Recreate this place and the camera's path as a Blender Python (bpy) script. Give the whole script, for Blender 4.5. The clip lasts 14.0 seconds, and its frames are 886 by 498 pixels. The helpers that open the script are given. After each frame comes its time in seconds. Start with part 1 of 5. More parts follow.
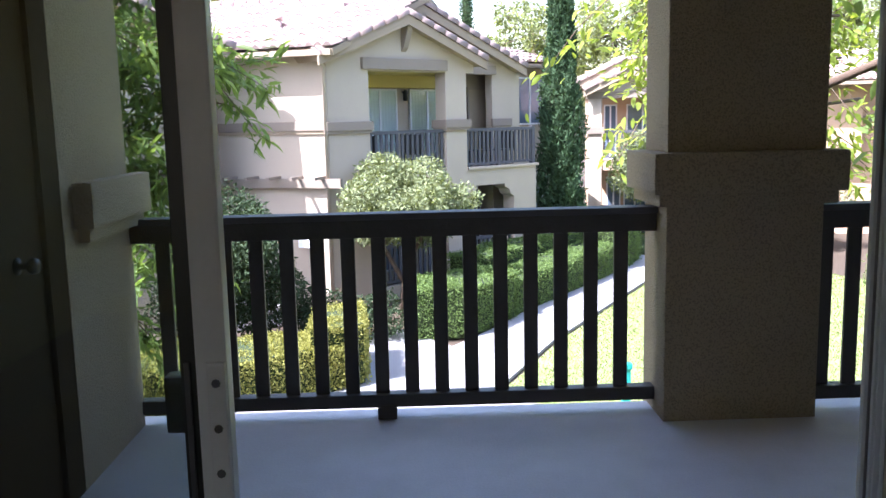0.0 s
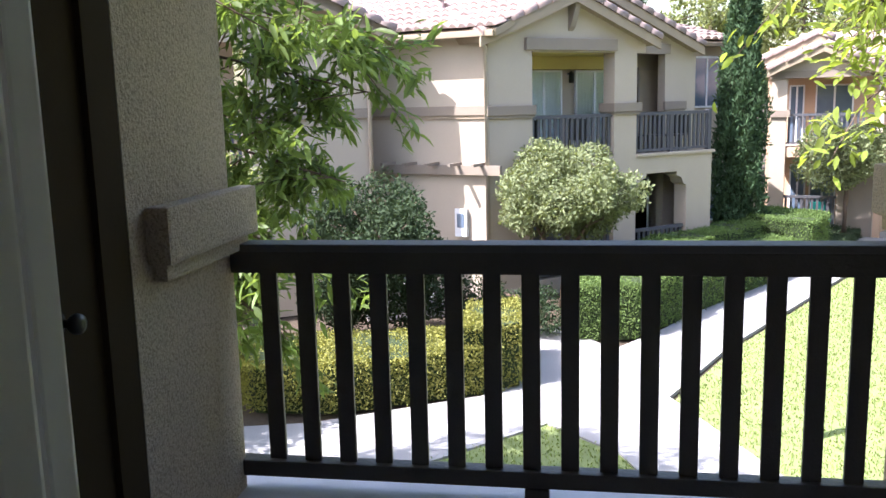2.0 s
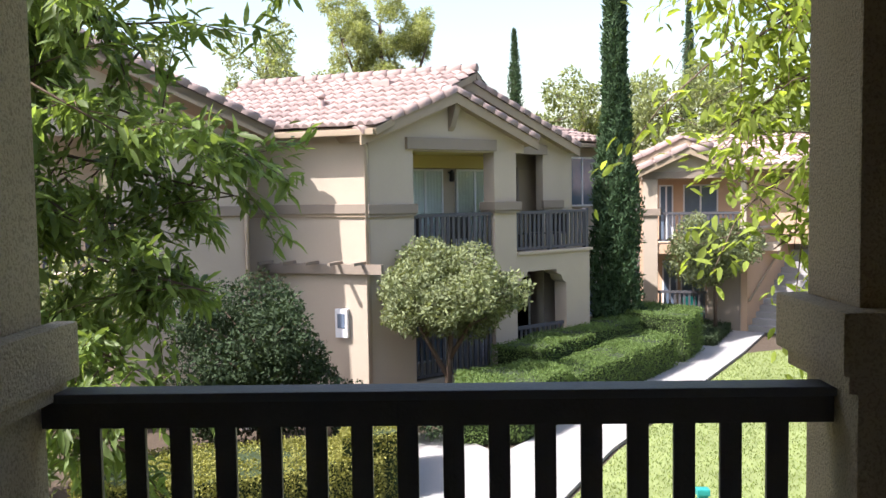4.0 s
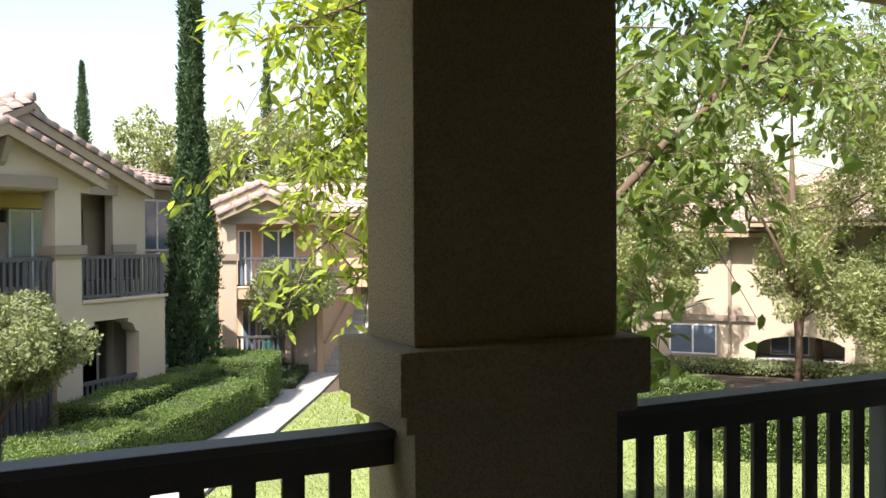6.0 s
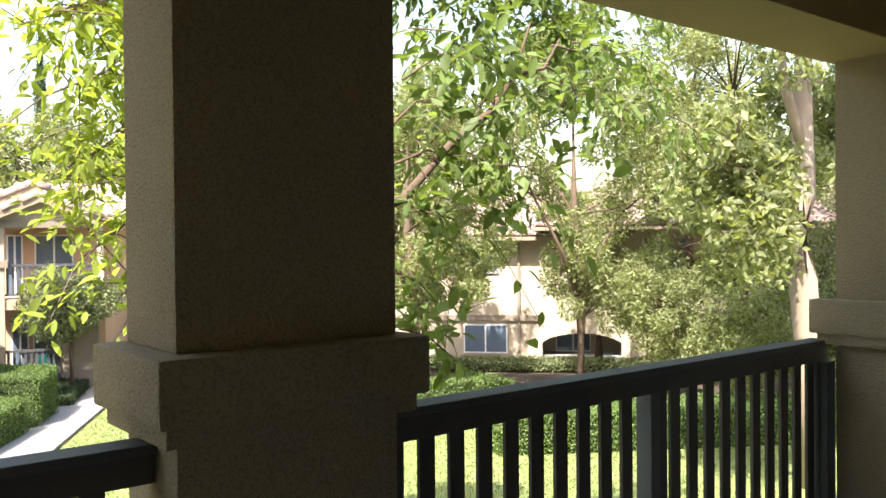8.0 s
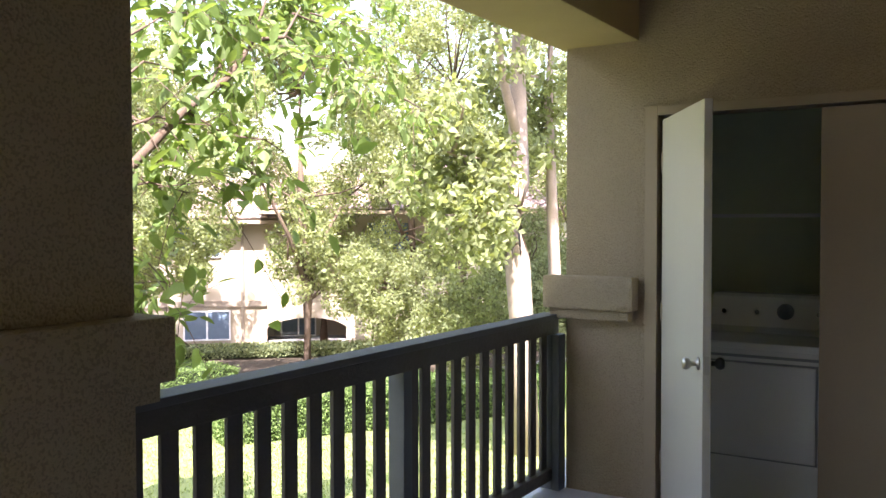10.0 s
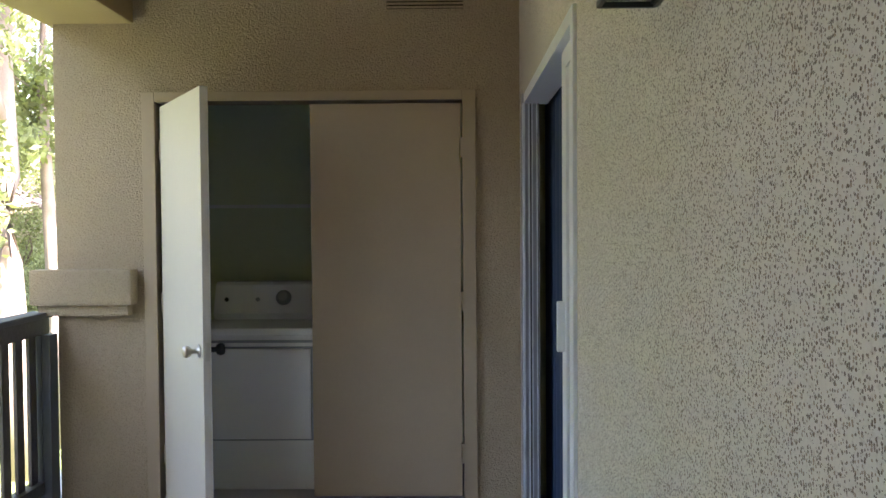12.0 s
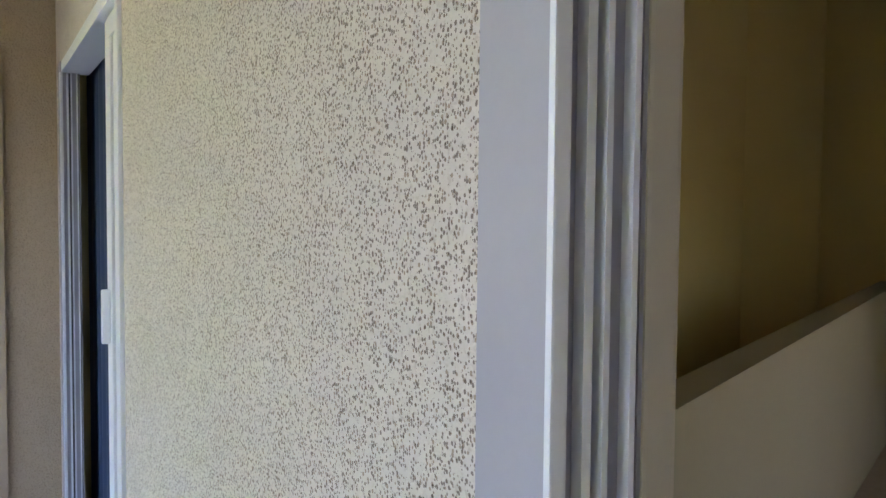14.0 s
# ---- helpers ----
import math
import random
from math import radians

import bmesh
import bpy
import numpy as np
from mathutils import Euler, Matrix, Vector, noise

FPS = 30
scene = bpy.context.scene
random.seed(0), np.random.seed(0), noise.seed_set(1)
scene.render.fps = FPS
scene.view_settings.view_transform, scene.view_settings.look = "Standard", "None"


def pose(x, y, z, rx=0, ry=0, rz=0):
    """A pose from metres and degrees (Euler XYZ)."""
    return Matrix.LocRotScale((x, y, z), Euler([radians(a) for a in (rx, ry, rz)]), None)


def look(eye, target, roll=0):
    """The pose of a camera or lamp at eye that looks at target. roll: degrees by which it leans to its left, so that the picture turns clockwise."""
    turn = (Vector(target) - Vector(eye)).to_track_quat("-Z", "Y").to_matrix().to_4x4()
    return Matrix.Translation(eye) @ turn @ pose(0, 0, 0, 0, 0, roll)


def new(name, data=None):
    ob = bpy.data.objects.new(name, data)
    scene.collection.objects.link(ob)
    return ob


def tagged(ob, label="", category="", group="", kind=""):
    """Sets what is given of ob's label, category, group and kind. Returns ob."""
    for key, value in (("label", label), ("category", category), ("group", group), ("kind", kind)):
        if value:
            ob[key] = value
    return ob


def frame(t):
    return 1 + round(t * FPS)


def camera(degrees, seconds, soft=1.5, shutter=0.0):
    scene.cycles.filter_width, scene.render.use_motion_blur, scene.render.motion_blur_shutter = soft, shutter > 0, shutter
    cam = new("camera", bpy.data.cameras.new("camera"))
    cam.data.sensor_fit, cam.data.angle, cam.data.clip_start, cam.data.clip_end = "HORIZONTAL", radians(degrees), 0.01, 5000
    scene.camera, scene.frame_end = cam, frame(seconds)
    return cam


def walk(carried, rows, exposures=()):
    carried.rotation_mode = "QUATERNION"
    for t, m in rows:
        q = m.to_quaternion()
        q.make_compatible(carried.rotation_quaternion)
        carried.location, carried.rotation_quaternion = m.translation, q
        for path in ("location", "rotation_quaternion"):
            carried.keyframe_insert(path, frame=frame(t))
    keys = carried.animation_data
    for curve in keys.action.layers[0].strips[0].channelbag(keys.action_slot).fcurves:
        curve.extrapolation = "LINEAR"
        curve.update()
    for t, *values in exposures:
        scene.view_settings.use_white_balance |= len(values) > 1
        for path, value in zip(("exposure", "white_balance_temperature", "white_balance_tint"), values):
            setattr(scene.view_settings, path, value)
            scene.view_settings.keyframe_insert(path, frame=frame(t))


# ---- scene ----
cam = camera(54.5, 14.0)
PATH = [
    (0, (0.068, -1.424, 1.387), (0.119, 0.553, 1.091), -1.3),
    (0.5, (0.079, -1.213, 1.413), (-0.025, 0.761, 1.110), -1.1),
    (1, (0.062, -0.951, 1.452), (-0.217, 1.005, 1.142), -1.4),
    (1.5, (0.06, -0.72, 1.457), (-0.256, 1.228, 1.134), -1.5),
    (2, (0.054, -0.528, 1.469), (-0.266, 1.417, 1.137), -1.4),
    (2.2, (0.05, -0.46, 1.478), (-0.272, 1.484, 1.148), -1.4),
    (4.3, (0.056, -0.055, 1.564), (0.161, 1.94, 1.476), -0.8),
    (4.5, (0.073, -0.026, 1.565), (0.301, 1.959, 1.495), -0.7),
    (5, (0.132, 0.077, 1.549), (0.605, 2.02, 1.505), -0.7),
    (5.5, (0.149, 0.1, 1.544), (0.836, 1.978, 1.511), -0.7),
    (6, (0.173, 0.122, 1.537), (1.049, 1.92, 1.509), -0.3),
    (6.5, (0.2, 0.133, 1.532), (1.232, 1.848, 1.52), -0.2),
    (7, (0.23, 0.151, 1.524), (1.364, 1.799, 1.51), -0.1),
    (9.3, (0.352, 0.28, 1.48), (1.847, 1.631, 1.436), -0.2),
    (9.5, (0.358, 0.333, 1.47), (1.892, 1.615, 1.42), 0.1),
    (10, (0.353, 0.39, 1.473), (2.045, 1.462, 1.414), -0.1),
    (10.5, (0.355, 0.395, 1.47), (2.174, 1.233, 1.407), -0.0),
    (11, (0.346, 0.371, 1.464), (2.259, 0.953, 1.403), -0.1),
    (11.5, (0.351, 0.367, 1.43), (2.33, 0.648, 1.373), -0.3),
    (12, (0.382, 0.334, 1.41), (2.381, 0.36, 1.35), -0.4),
    (12.5, (0.402, 0.318, 1.424), (2.392, 0.119, 1.367), -0.3),
    (12.7, (0.412, 0.3, 1.426), (2.393, 0.022, 1.365), -0.1),
    (13, (0.43, 0.257, 1.429), (2.386, -0.159, 1.363), 0.1),
    (13.2, (0.432, 0.237, 1.426), (2.365, -0.277, 1.356), 0.2),
    (13.5, (0.428, 0.237, 1.42), (2.325, -0.398, 1.342), 0.3),
    (13.8, (0.418, 0.292, 1.417), (2.244, -0.525, 1.327), 0.4),
    (14, (0.412, 0.325, 1.415), (2.171, -0.626, 1.315), 0.5),
]
walk(cam, [(t, look(eye, target, roll)) for t, eye, target, roll in PATH],
     [(0, 2.15, 5600, 20), (2.2, 1.78, 6000, 17), (4.3, 1.2, 6350, 15), (7, 1.45, 6900, 10), (9.5, 2.3, 6600, 18), (10.5, 2.62, 6150, 23), (11.5, 2.95, 6250, 22), (12, 3.3, 6200, 22), (12.5, 3.85, 6150, 23), (14, 4.12, 5900, 26)])

# ---- daylight ----
SUN_AZ, SUN_EL = math.atan2(-0.52, -0.85), radians(52)
sun_dir = Vector((math.cos(SUN_EL) * math.cos(SUN_AZ), math.cos(SUN_EL) * math.sin(SUN_AZ), math.sin(SUN_EL)))
sun_data = bpy.data.lights.new("sun", "SUN")
sun_data.energy, sun_data.angle, sun_data.color = 5.0, radians(0.5), (1.0, 0.95, 0.86)
sun = new("sun", sun_data)
sun.matrix_world = look(sun_dir * 50, (0, 0, 0))
world = bpy.data.worlds.new("sky")
scene.world = world
world.use_nodes = True
wn = world.node_tree.nodes
sky = wn.new("ShaderNodeTexSky")
sky.sky_type, sky.sun_disc = "NISHITA", False
sky.sun_elevation, sky.sun_rotation = SUN_EL, math.pi / 2 - SUN_AZ
sky.air_density, sky.dust_density, sky.ozone_density = 1.5, 3.0, 0.4
bgd = wn["Background"]
bgd.inputs["Strength"].default_value = 0.14
world.node_tree.links.new(sky.outputs[0], bgd.inputs[0])

# ---- materials ----
def mat(name, colour, rough=0.8, metal=0.0, noise_scale=0.0, var=0.12, bump=0.0, bump_scale=60.0, stain=0.0, spec=0.5,
        speck=None, trans=0.0, alpha_rand=0.0):
    """One procedural material: base colour varied at two scales, optional specks, bump and translucency."""
    m = bpy.data.materials.new(name)
    m.use_nodes = True
    nt = m.node_tree
    n, L = nt.nodes, nt.links
    b = n["Principled BSDF"]
    b.inputs["Roughness"].default_value, b.inputs["Metallic"].default_value = rough, metal
    b.inputs["Specular IOR Level"].default_value = spec
    tc = n.new("ShaderNodeTexCoord")
    out = None
    rgb = n.new("ShaderNodeRGB")
    rgb.outputs[0].default_value = (*colour, 1)
    out = rgb.outputs[0]

    def mul(src, fac_sock, lo, hi):
        mr = n.new("ShaderNodeMapRange")
        mr.inputs["To Min"].default_value, mr.inputs["To Max"].default_value = lo, hi
        L.new(fac_sock, mr.inputs[0])
        mx = n.new("ShaderNodeVectorMath")
        mx.operation = "SCALE"
        L.new(src, mx.inputs[0])
        L.new(mr.outputs[0], mx.inputs["Scale"])
        return mx.outputs[0]

    def tex(scale, detail=4):
        t = n.new("ShaderNodeTexNoise")
        t.inputs["Scale"].default_value, t.inputs["Detail"].default_value = scale, detail
        L.new(tc.outputs["Object"], t.inputs["Vector"])
        return t.outputs["Fac"]
    def dots(src, scale, size, colour2):
        """Small isolated flecks of another colour, of uneven size."""
        v = n.new("ShaderNodeTexVoronoi")
        v.inputs["Scale"].default_value, v.inputs["Randomness"].default_value = scale, 1
        L.new(tc.outputs["Object"], v.inputs["Vector"])
        sep = n.new("ShaderNodeSeparateColor")
        L.new(v.outputs["Color"], sep.inputs[0])
        k = n.new("ShaderNodeMath")
        k.operation, k.inputs[1].default_value = "MULTIPLY", size * 1.9
        L.new(sep.outputs[0], k.inputs[0])
        lt = n.new("ShaderNodeMath")
        lt.operation = "LESS_THAN"
        L.new(v.outputs["Distance"], lt.inputs[0])
        L.new(k.outputs[0], lt.inputs[1])
        mx = n.new("ShaderNodeMix")
        mx.data_type, mx.blend_type = "RGBA", "MULTIPLY"
        pair = [i for i in mx.inputs if i.type == "RGBA"]
        pair[1].default_value = (*colour2, 1)
        L.new(lt.outputs[0], mx.inputs[0])
        L.new(src, pair[0])
        return [o for o in mx.outputs if o.type == "RGBA"][0]
    if noise_scale:
        out = mul(out, tex(noise_scale), 1 - var, 1 + var)
        out = mul(out, tex(noise_scale * 14, 3), 1 - var * .6, 1 + var * .6)
    if stain:
        out = mul(out, tex(0.9, 6), 1 - stain, 1 + stain)
    if alpha_rand:
        g = n.new("ShaderNodeNewGeometry")
        out = mul(out, g.outputs["Random Per Island"], 1 - alpha_rand, 1 + alpha_rand)
    if speck:
        v = n.new("ShaderNodeTexNoise")
        v.inputs["Scale"].default_value, v.inputs["Detail"].default_value = speck[0], 2.5
        L.new(tc.outputs["Object"], v.inputs["Vector"])
        if len(speck) > 3:
            out = dots(out, speck[3], .29, (0.34, 0.30, 0.28))
            out = dots(out, speck[3] * .72, .22, (0.54, 0.46, 0.40))
        r = n.new("ShaderNodeValToRGB")
        r.color_ramp.elements[0].position, r.color_ramp.elements[1].position = speck[1], speck[1] + .05
        r.color_ramp.elements[0].color, r.color_ramp.elements[1].color = (*speck[2], 1), (1, 1, 1, 1)
        L.new(v.outputs["Fac"], r.inputs[0])
        mx = n.new("ShaderNodeVectorMath")
        mx.operation = "MULTIPLY"
        L.new(out, mx.inputs[0])
        L.new(r.outputs[0], mx.inputs[1])
        out = mx.outputs[0]
    L.new(out, b.inputs["Base Color"])
    if bump:
        bp = n.new("ShaderNodeBump")
        bp.inputs["Strength"].default_value, bp.inputs["Distance"].default_value = bump, 0.01
        L.new(tex(bump_scale, 5), bp.inputs["Height"])
        L.new(bp.outputs[0], b.inputs["Normal"])
    if trans:
        t = n.new("ShaderNodeBsdfTranslucent")
        s = n.new("ShaderNodeVectorMath")
        s.operation = "MULTIPLY"
        s.inputs[1].default_value = (1.5, 1.45, 0.68)
        L.new(out, s.inputs[0])
        L.new(s.outputs[0], t.inputs[0])
        mix = n.new("ShaderNodeMixShader")
        mix.inputs[0].default_value = trans
        L.new(b.outputs[0], mix.inputs[1])
        L.new(t.outputs[0], mix.inputs[2])
        L.new(mix.outputs[0], n["Material Output"].inputs[0])
    return m


def glass_mat(name, tint=(0.96, 0.98, 0.97), rough=0.02, see=0.97):
    """Thin window glass: mostly clear, with a Fresnel reflection."""
    m = bpy.data.materials.new(name)
    m.use_nodes = True
    nt = m.node_tree
    n, L = nt.nodes, nt.links
    n.remove(n["Principled BSDF"])
    tr, gl, mx, fr = (n.new("ShaderNodeBsdfTransparent"), n.new("ShaderNodeBsdfGlossy"), n.new("ShaderNodeMixShader"),
                      n.new("ShaderNodeFresnel"))
    tr.inputs[0].default_value = (*[see * c for c in tint], 1)
    gl.inputs["Roughness"].default_value = rough
    fr.inputs[0].default_value = 1.5
    L.new(fr.outputs[0], mx.inputs[0])
    L.new(tr.outputs[0], mx.inputs[1])
    L.new(gl.outputs[0], mx.inputs[2])
    L.new(mx.outputs[0], n["Material Output"].inputs[0])
    return m


# specks put the relief's grazing-light shade into the stucco's colour
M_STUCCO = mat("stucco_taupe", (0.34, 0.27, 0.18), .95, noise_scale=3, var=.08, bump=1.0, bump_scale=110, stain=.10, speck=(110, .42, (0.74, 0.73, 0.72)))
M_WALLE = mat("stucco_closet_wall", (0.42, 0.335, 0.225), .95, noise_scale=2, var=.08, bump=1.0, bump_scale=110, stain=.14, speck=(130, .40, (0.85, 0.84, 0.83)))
M_CREAM = mat("stucco_cream", (0.70, 0.635, 0.57), .95, noise_scale=3, var=.07, bump=1.0, bump_scale=120, stain=.05,
              speck=(120, .36, (0.88, 0.86, 0.84), 250))
# the pillar's taupe stucco again, stronger daylight put into a lighter colour
M_STUCCOLIT = mat("stucco_taupe_lit", (0.52, 0.43, 0.33), .95, noise_scale=3, var=.08, bump=1.0, bump_scale=90, stain=.16, speck=(110, .42, (0.72, 0.71, 0.70)))
M_FARSTUCCO = mat("far_stucco", (0.43, 0.365, 0.30), .95, noise_scale=1.5, var=.05, bump=.3, bump_scale=60, stain=.07)
# yellow of reflected sunlight put into the far balcony ceiling's colour
M_CEILGLOW = mat("far_ceiling_sunglow", (0.55, 0.45, 0.17), .9, noise_scale=2, var=.05)
M_FARBAND = mat("far_band", (0.25, 0.205, 0.17), .95, noise_scale=2, var=.08)
M_PEACH = mat("peach_stucco", (0.55, 0.38, 0.27), .95, noise_scale=1.5, var=.06, stain=.07)
M_CONC = mat("balcony_concrete", (0.56, 0.55, 0.61), .55, noise_scale=5, var=.12, bump=.15, bump_scale=90, stain=.30)
M_RAIL = mat("dark_painted_wood", (0.068, 0.060, 0.055), .45, noise_scale=8, var=.25, bump=.35, bump_scale=40, spec=.4)
M_RAILTOP = mat("rail_cap", (0.085, 0.085, 0.09), .6, noise_scale=8, var=.2, bump=.3, bump_scale=50)
M_POST = mat("grey_post", (0.09, 0.10, 0.11), .5, noise_scale=8, var=.2)
M_CEIL = mat("ceiling_stucco", (0.42, 0.32, 0.17), .95, noise_scale=4, var=.08, bump=.6, bump_scale=130)
M_DOOR = mat("brown_door", (0.39, 0.305, 0.20), .55, noise_scale=5, var=.06, bump=.1, bump_scale=30)
# brown taken near black, the shade put into the colour
M_BROWNSHADE = mat("brown_in_shade", (0.045, 0.032, 0.018), .9, spec=.1, noise_scale=5, var=.1)
M_DOORIN = mat("cream_door", (0.62, 0.57, 0.48), .5, noise_scale=3, var=.04, bump=.08, bump_scale=30)
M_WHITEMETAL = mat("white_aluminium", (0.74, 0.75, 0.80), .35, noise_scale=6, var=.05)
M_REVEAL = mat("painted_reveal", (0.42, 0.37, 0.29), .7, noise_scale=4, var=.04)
# white aluminium again, darkened for the frame's shaded faces
M_ALUSHADE = mat("aluminium_in_shade", (0.36, 0.35, 0.40), .45, noise_scale=6, var=.05)
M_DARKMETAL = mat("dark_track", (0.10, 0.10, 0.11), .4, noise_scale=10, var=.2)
M_APPL = mat("white_enamel", (0.88, 0.90, 0.89), .25, noise_scale=2, var=.02)
M_APPLG = mat("grey_trim", (0.30, 0.33, 0.35), .4, noise_scale=4, var=.05)
M_CLOSET = mat("closet_paint", (0.74, 0.80, 0.60), .8, noise_scale=3, var=.05)
M_ROOM = mat("room_wall", (0.60, 0.53, 0.27), .9, noise_scale=3, var=.04)
# pale half wall toned down, the dim room's shade in its colour
M_HALFSHADE = mat("half_wall_in_shade", (0.28, 0.26, 0.18), .8, noise_scale=3, var=.03)
M_CARPET = mat("carpet", (0.30, 0.25, 0.19), 1.0, noise_scale=20, var=.15, bump=.6, bump_scale=300)
M_KNOB = mat("brushed_nickel", (0.55, 0.50, 0.42), .28, metal=1.0)
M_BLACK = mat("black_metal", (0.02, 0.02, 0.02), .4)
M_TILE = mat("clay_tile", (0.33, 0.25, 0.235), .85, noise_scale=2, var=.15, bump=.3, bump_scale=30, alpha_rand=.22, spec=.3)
# lighter copy of the clay tile, sunshine put into its colour
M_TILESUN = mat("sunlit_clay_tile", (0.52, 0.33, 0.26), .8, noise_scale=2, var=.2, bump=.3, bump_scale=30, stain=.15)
M_FASCIA = mat("fascia_board", (0.30, 0.235, 0.17), .7, noise_scale=4, var=.08)
# white cloth made brighter and bluer to carry the pane's reflection
M_CURTAIN = mat("white_curtain", (0.88, 0.93, 0.97), .8, noise_scale=3, var=.06)
M_DARKIN = mat("interior_shade", (0.06, 0.065, 0.08), .9)
M_LAWN = mat("lawn_soil", (0.19, 0.23, 0.085), 1.0, noise_scale=1.2, var=.25, stain=.25, bump=.6, bump_scale=120)
M_GRASS = mat("grass_blade", (0.19, 0.24, 0.08), .75, spec=.18, noise_scale=.8, var=.3, trans=.4, alpha_rand=.3)
M_PATH = mat("path_concrete", (0.30, 0.29, 0.295), .85, noise_scale=2, var=.08, stain=.1, bump=.2, bump_scale=60)
M_MULCH = mat("mulch", (0.07, 0.05, 0.035), 1.0, noise_scale=12, var=.4, bump=1.0, bump_scale=60)
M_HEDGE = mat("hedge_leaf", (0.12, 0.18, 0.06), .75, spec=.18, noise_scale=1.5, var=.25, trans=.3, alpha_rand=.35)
# boxwood leaf again, the sun's yellow put into its colour
M_HEDGESUN = mat("hedge_leaf_sunlit", (0.24, 0.24, 0.07), .75, spec=.18, noise_scale=1.2, var=.3, trans=.3, alpha_rand=.35)
# near-black, the shade between leaves put into colour
M_LEAFSHADE = mat("leaf_shade_core", (0.025, 0.04, 0.012), 1.0, noise_scale=8, var=.4)
M_BUSH = mat("bush_leaf", (0.19, 0.22, 0.12), .75, spec=.18, noise_scale=1.0, var=.25, trans=.3, alpha_rand=.4)
# bush leaf darkened so that its colour carries the shade
M_BUSHSHADE = mat("shaded_bush_leaf", (0.04, 0.062, 0.032), .75, spec=.18, noise_scale=1.0, var=.25, trans=.2, alpha_rand=.4)
M_CYP = mat("cypress_leaf", (0.048, 0.085, 0.042), .75, spec=.18, noise_scale=1.5, var=.3, trans=.15, alpha_rand=.4)
M_LEAFN = mat("near_leaf", (0.14, 0.20, 0.065), .5, spec=.4, noise_scale=3, var=.25, trans=.5, alpha_rand=.35)
M_LEAFY = mat("yellow_leaf", (0.24, 0.30, 0.07), .75, spec=.18, noise_scale=3, var=.3, trans=.6, alpha_rand=.4)
M_LEAFT = mat("tree_leaf", (0.22, 0.25, 0.125), .5, spec=.4, noise_scale=.5, var=.35, trans=.5, alpha_rand=.45)
M_LEAFP = mat("pine_leaf", (0.27, 0.30, 0.14), .75, spec=.18, noise_scale=.4, var=.3, trans=.45, alpha_rand=.4)
M_BARK = mat("brown_bark", (0.11, 0.075, 0.055), .9, noise_scale=4, var=.3, bump=.8, bump_scale=25)
M_BARKP = mat("pale_bark", (0.33, 0.255, 0.21), .8, noise_scale=2.5, var=.3, bump=.4, bump_scale=15, stain=.2)
M_TEAL = mat("teal_plastic", (0.02, 0.25, 0.24), .4)
M_GLASS = glass_mat("clear_glass")
# opaque panes, the sky's bluish reflection put into their colour
M_GLASSSKY = mat("sky_tinted_glass", (0.12, 0.16, 0.23), .08, noise_scale=.6, var=.2, spec=.8)


# ---- mesh helpers ----
def part(name, bm, material, parent=None, label=""):
    me = bpy.data.meshes.new(name)
    bm.to_mesh(me)
    bm.free()
    me.materials.append(material)
    ob = new(name, me)
    ob.parent = parent
    return tagged(ob, label) if label else ob


def thing(name, m=None, label="", category="", group="", kind=""):
    ob = new(name)
    ob.matrix_basis = m or Matrix()
    ob.empty_display_size = .1
    return tagged(ob, label, category, group, kind)


def add_box(bm, a, b, bevel=0.0, rot=None):
    """An axis-aligned box from corner a to corner b, its edges rounded by bevel."""
    vs = [bm.verts.new((x, y, z)) for x in (a[0], b[0]) for y in (a[1], b[1]) for z in (a[2], b[2])]
    fs = [bm.faces.new([vs[i] for i in f]) for f in ((0, 1, 3, 2), (4, 6, 7, 5), (0, 4, 5, 1), (2, 3, 7, 6), (0, 2, 6, 4), (1, 5, 7, 3))]
    if bevel:
        es = {e for f in fs for e in f.edges}
        r = bmesh.ops.bevel(bm, geom=list(es), offset=bevel, segments=2, affect="EDGES", profile=.7)
        vs = list({v for f in r["faces"] for v in f.verts} | {v for v in vs if v.is_valid})
    if rot is not None:
        bmesh.ops.transform(bm, matrix=rot, verts=[v for v in vs if v.is_valid])
    return bm


def box(name, a, b, material, parent=None, bevel=0.0, label=""):
    a, b = [min(p, q) for p, q in zip(a, b)], [max(p, q) for p, q in zip(a, b)]
    return part(name, add_box(bmesh.new(), a, b, bevel), material, parent, label)


def boxes(name, lst, material, parent=None, bevel=0.0, label=""):
    bm = bmesh.new()
    for a, b in lst:
        add_box(bm, a, b, bevel)
    return part(name, bm, material, parent, label)


def prism(name, poly, z0, z1, material, parent=None, label=""):
    bm = bmesh.new()
    lo = [bm.verts.new((x, y, z0)) for x, y in poly]
    hi = [bm.verts.new((x, y, z1)) for x, y in poly]
    bm.faces.new(lo[::-1])
    bm.faces.new(hi)
    k = len(poly)
    for i in range(k):
        bm.faces.new((lo[i], lo[(i + 1) % k], hi[(i + 1) % k], hi[i]))
    bmesh.ops.recalc_face_normals(bm, faces=bm.faces)
    return part(name, bm, material, parent, label)


def slab_xz(name, poly, y0, y1, material, parent=None, label=""):
    """A plate whose outline poly lies in x and z, from y0 to y1."""
    bm = bmesh.new()
    lo = [bm.verts.new((x, y0, z)) for x, z in poly]
    hi = [bm.verts.new((x, y1, z)) for x, z in poly]
    bm.faces.new(lo)
    bm.faces.new(hi[::-1])
    k = len(poly)
    for i in range(k):
        bm.faces.new((lo[i], lo[(i + 1) % k], hi[(i + 1) % k], hi[i]))
    bmesh.ops.recalc_face_normals(bm, faces=bm.faces)
    return part(name, bm, material, parent, label)


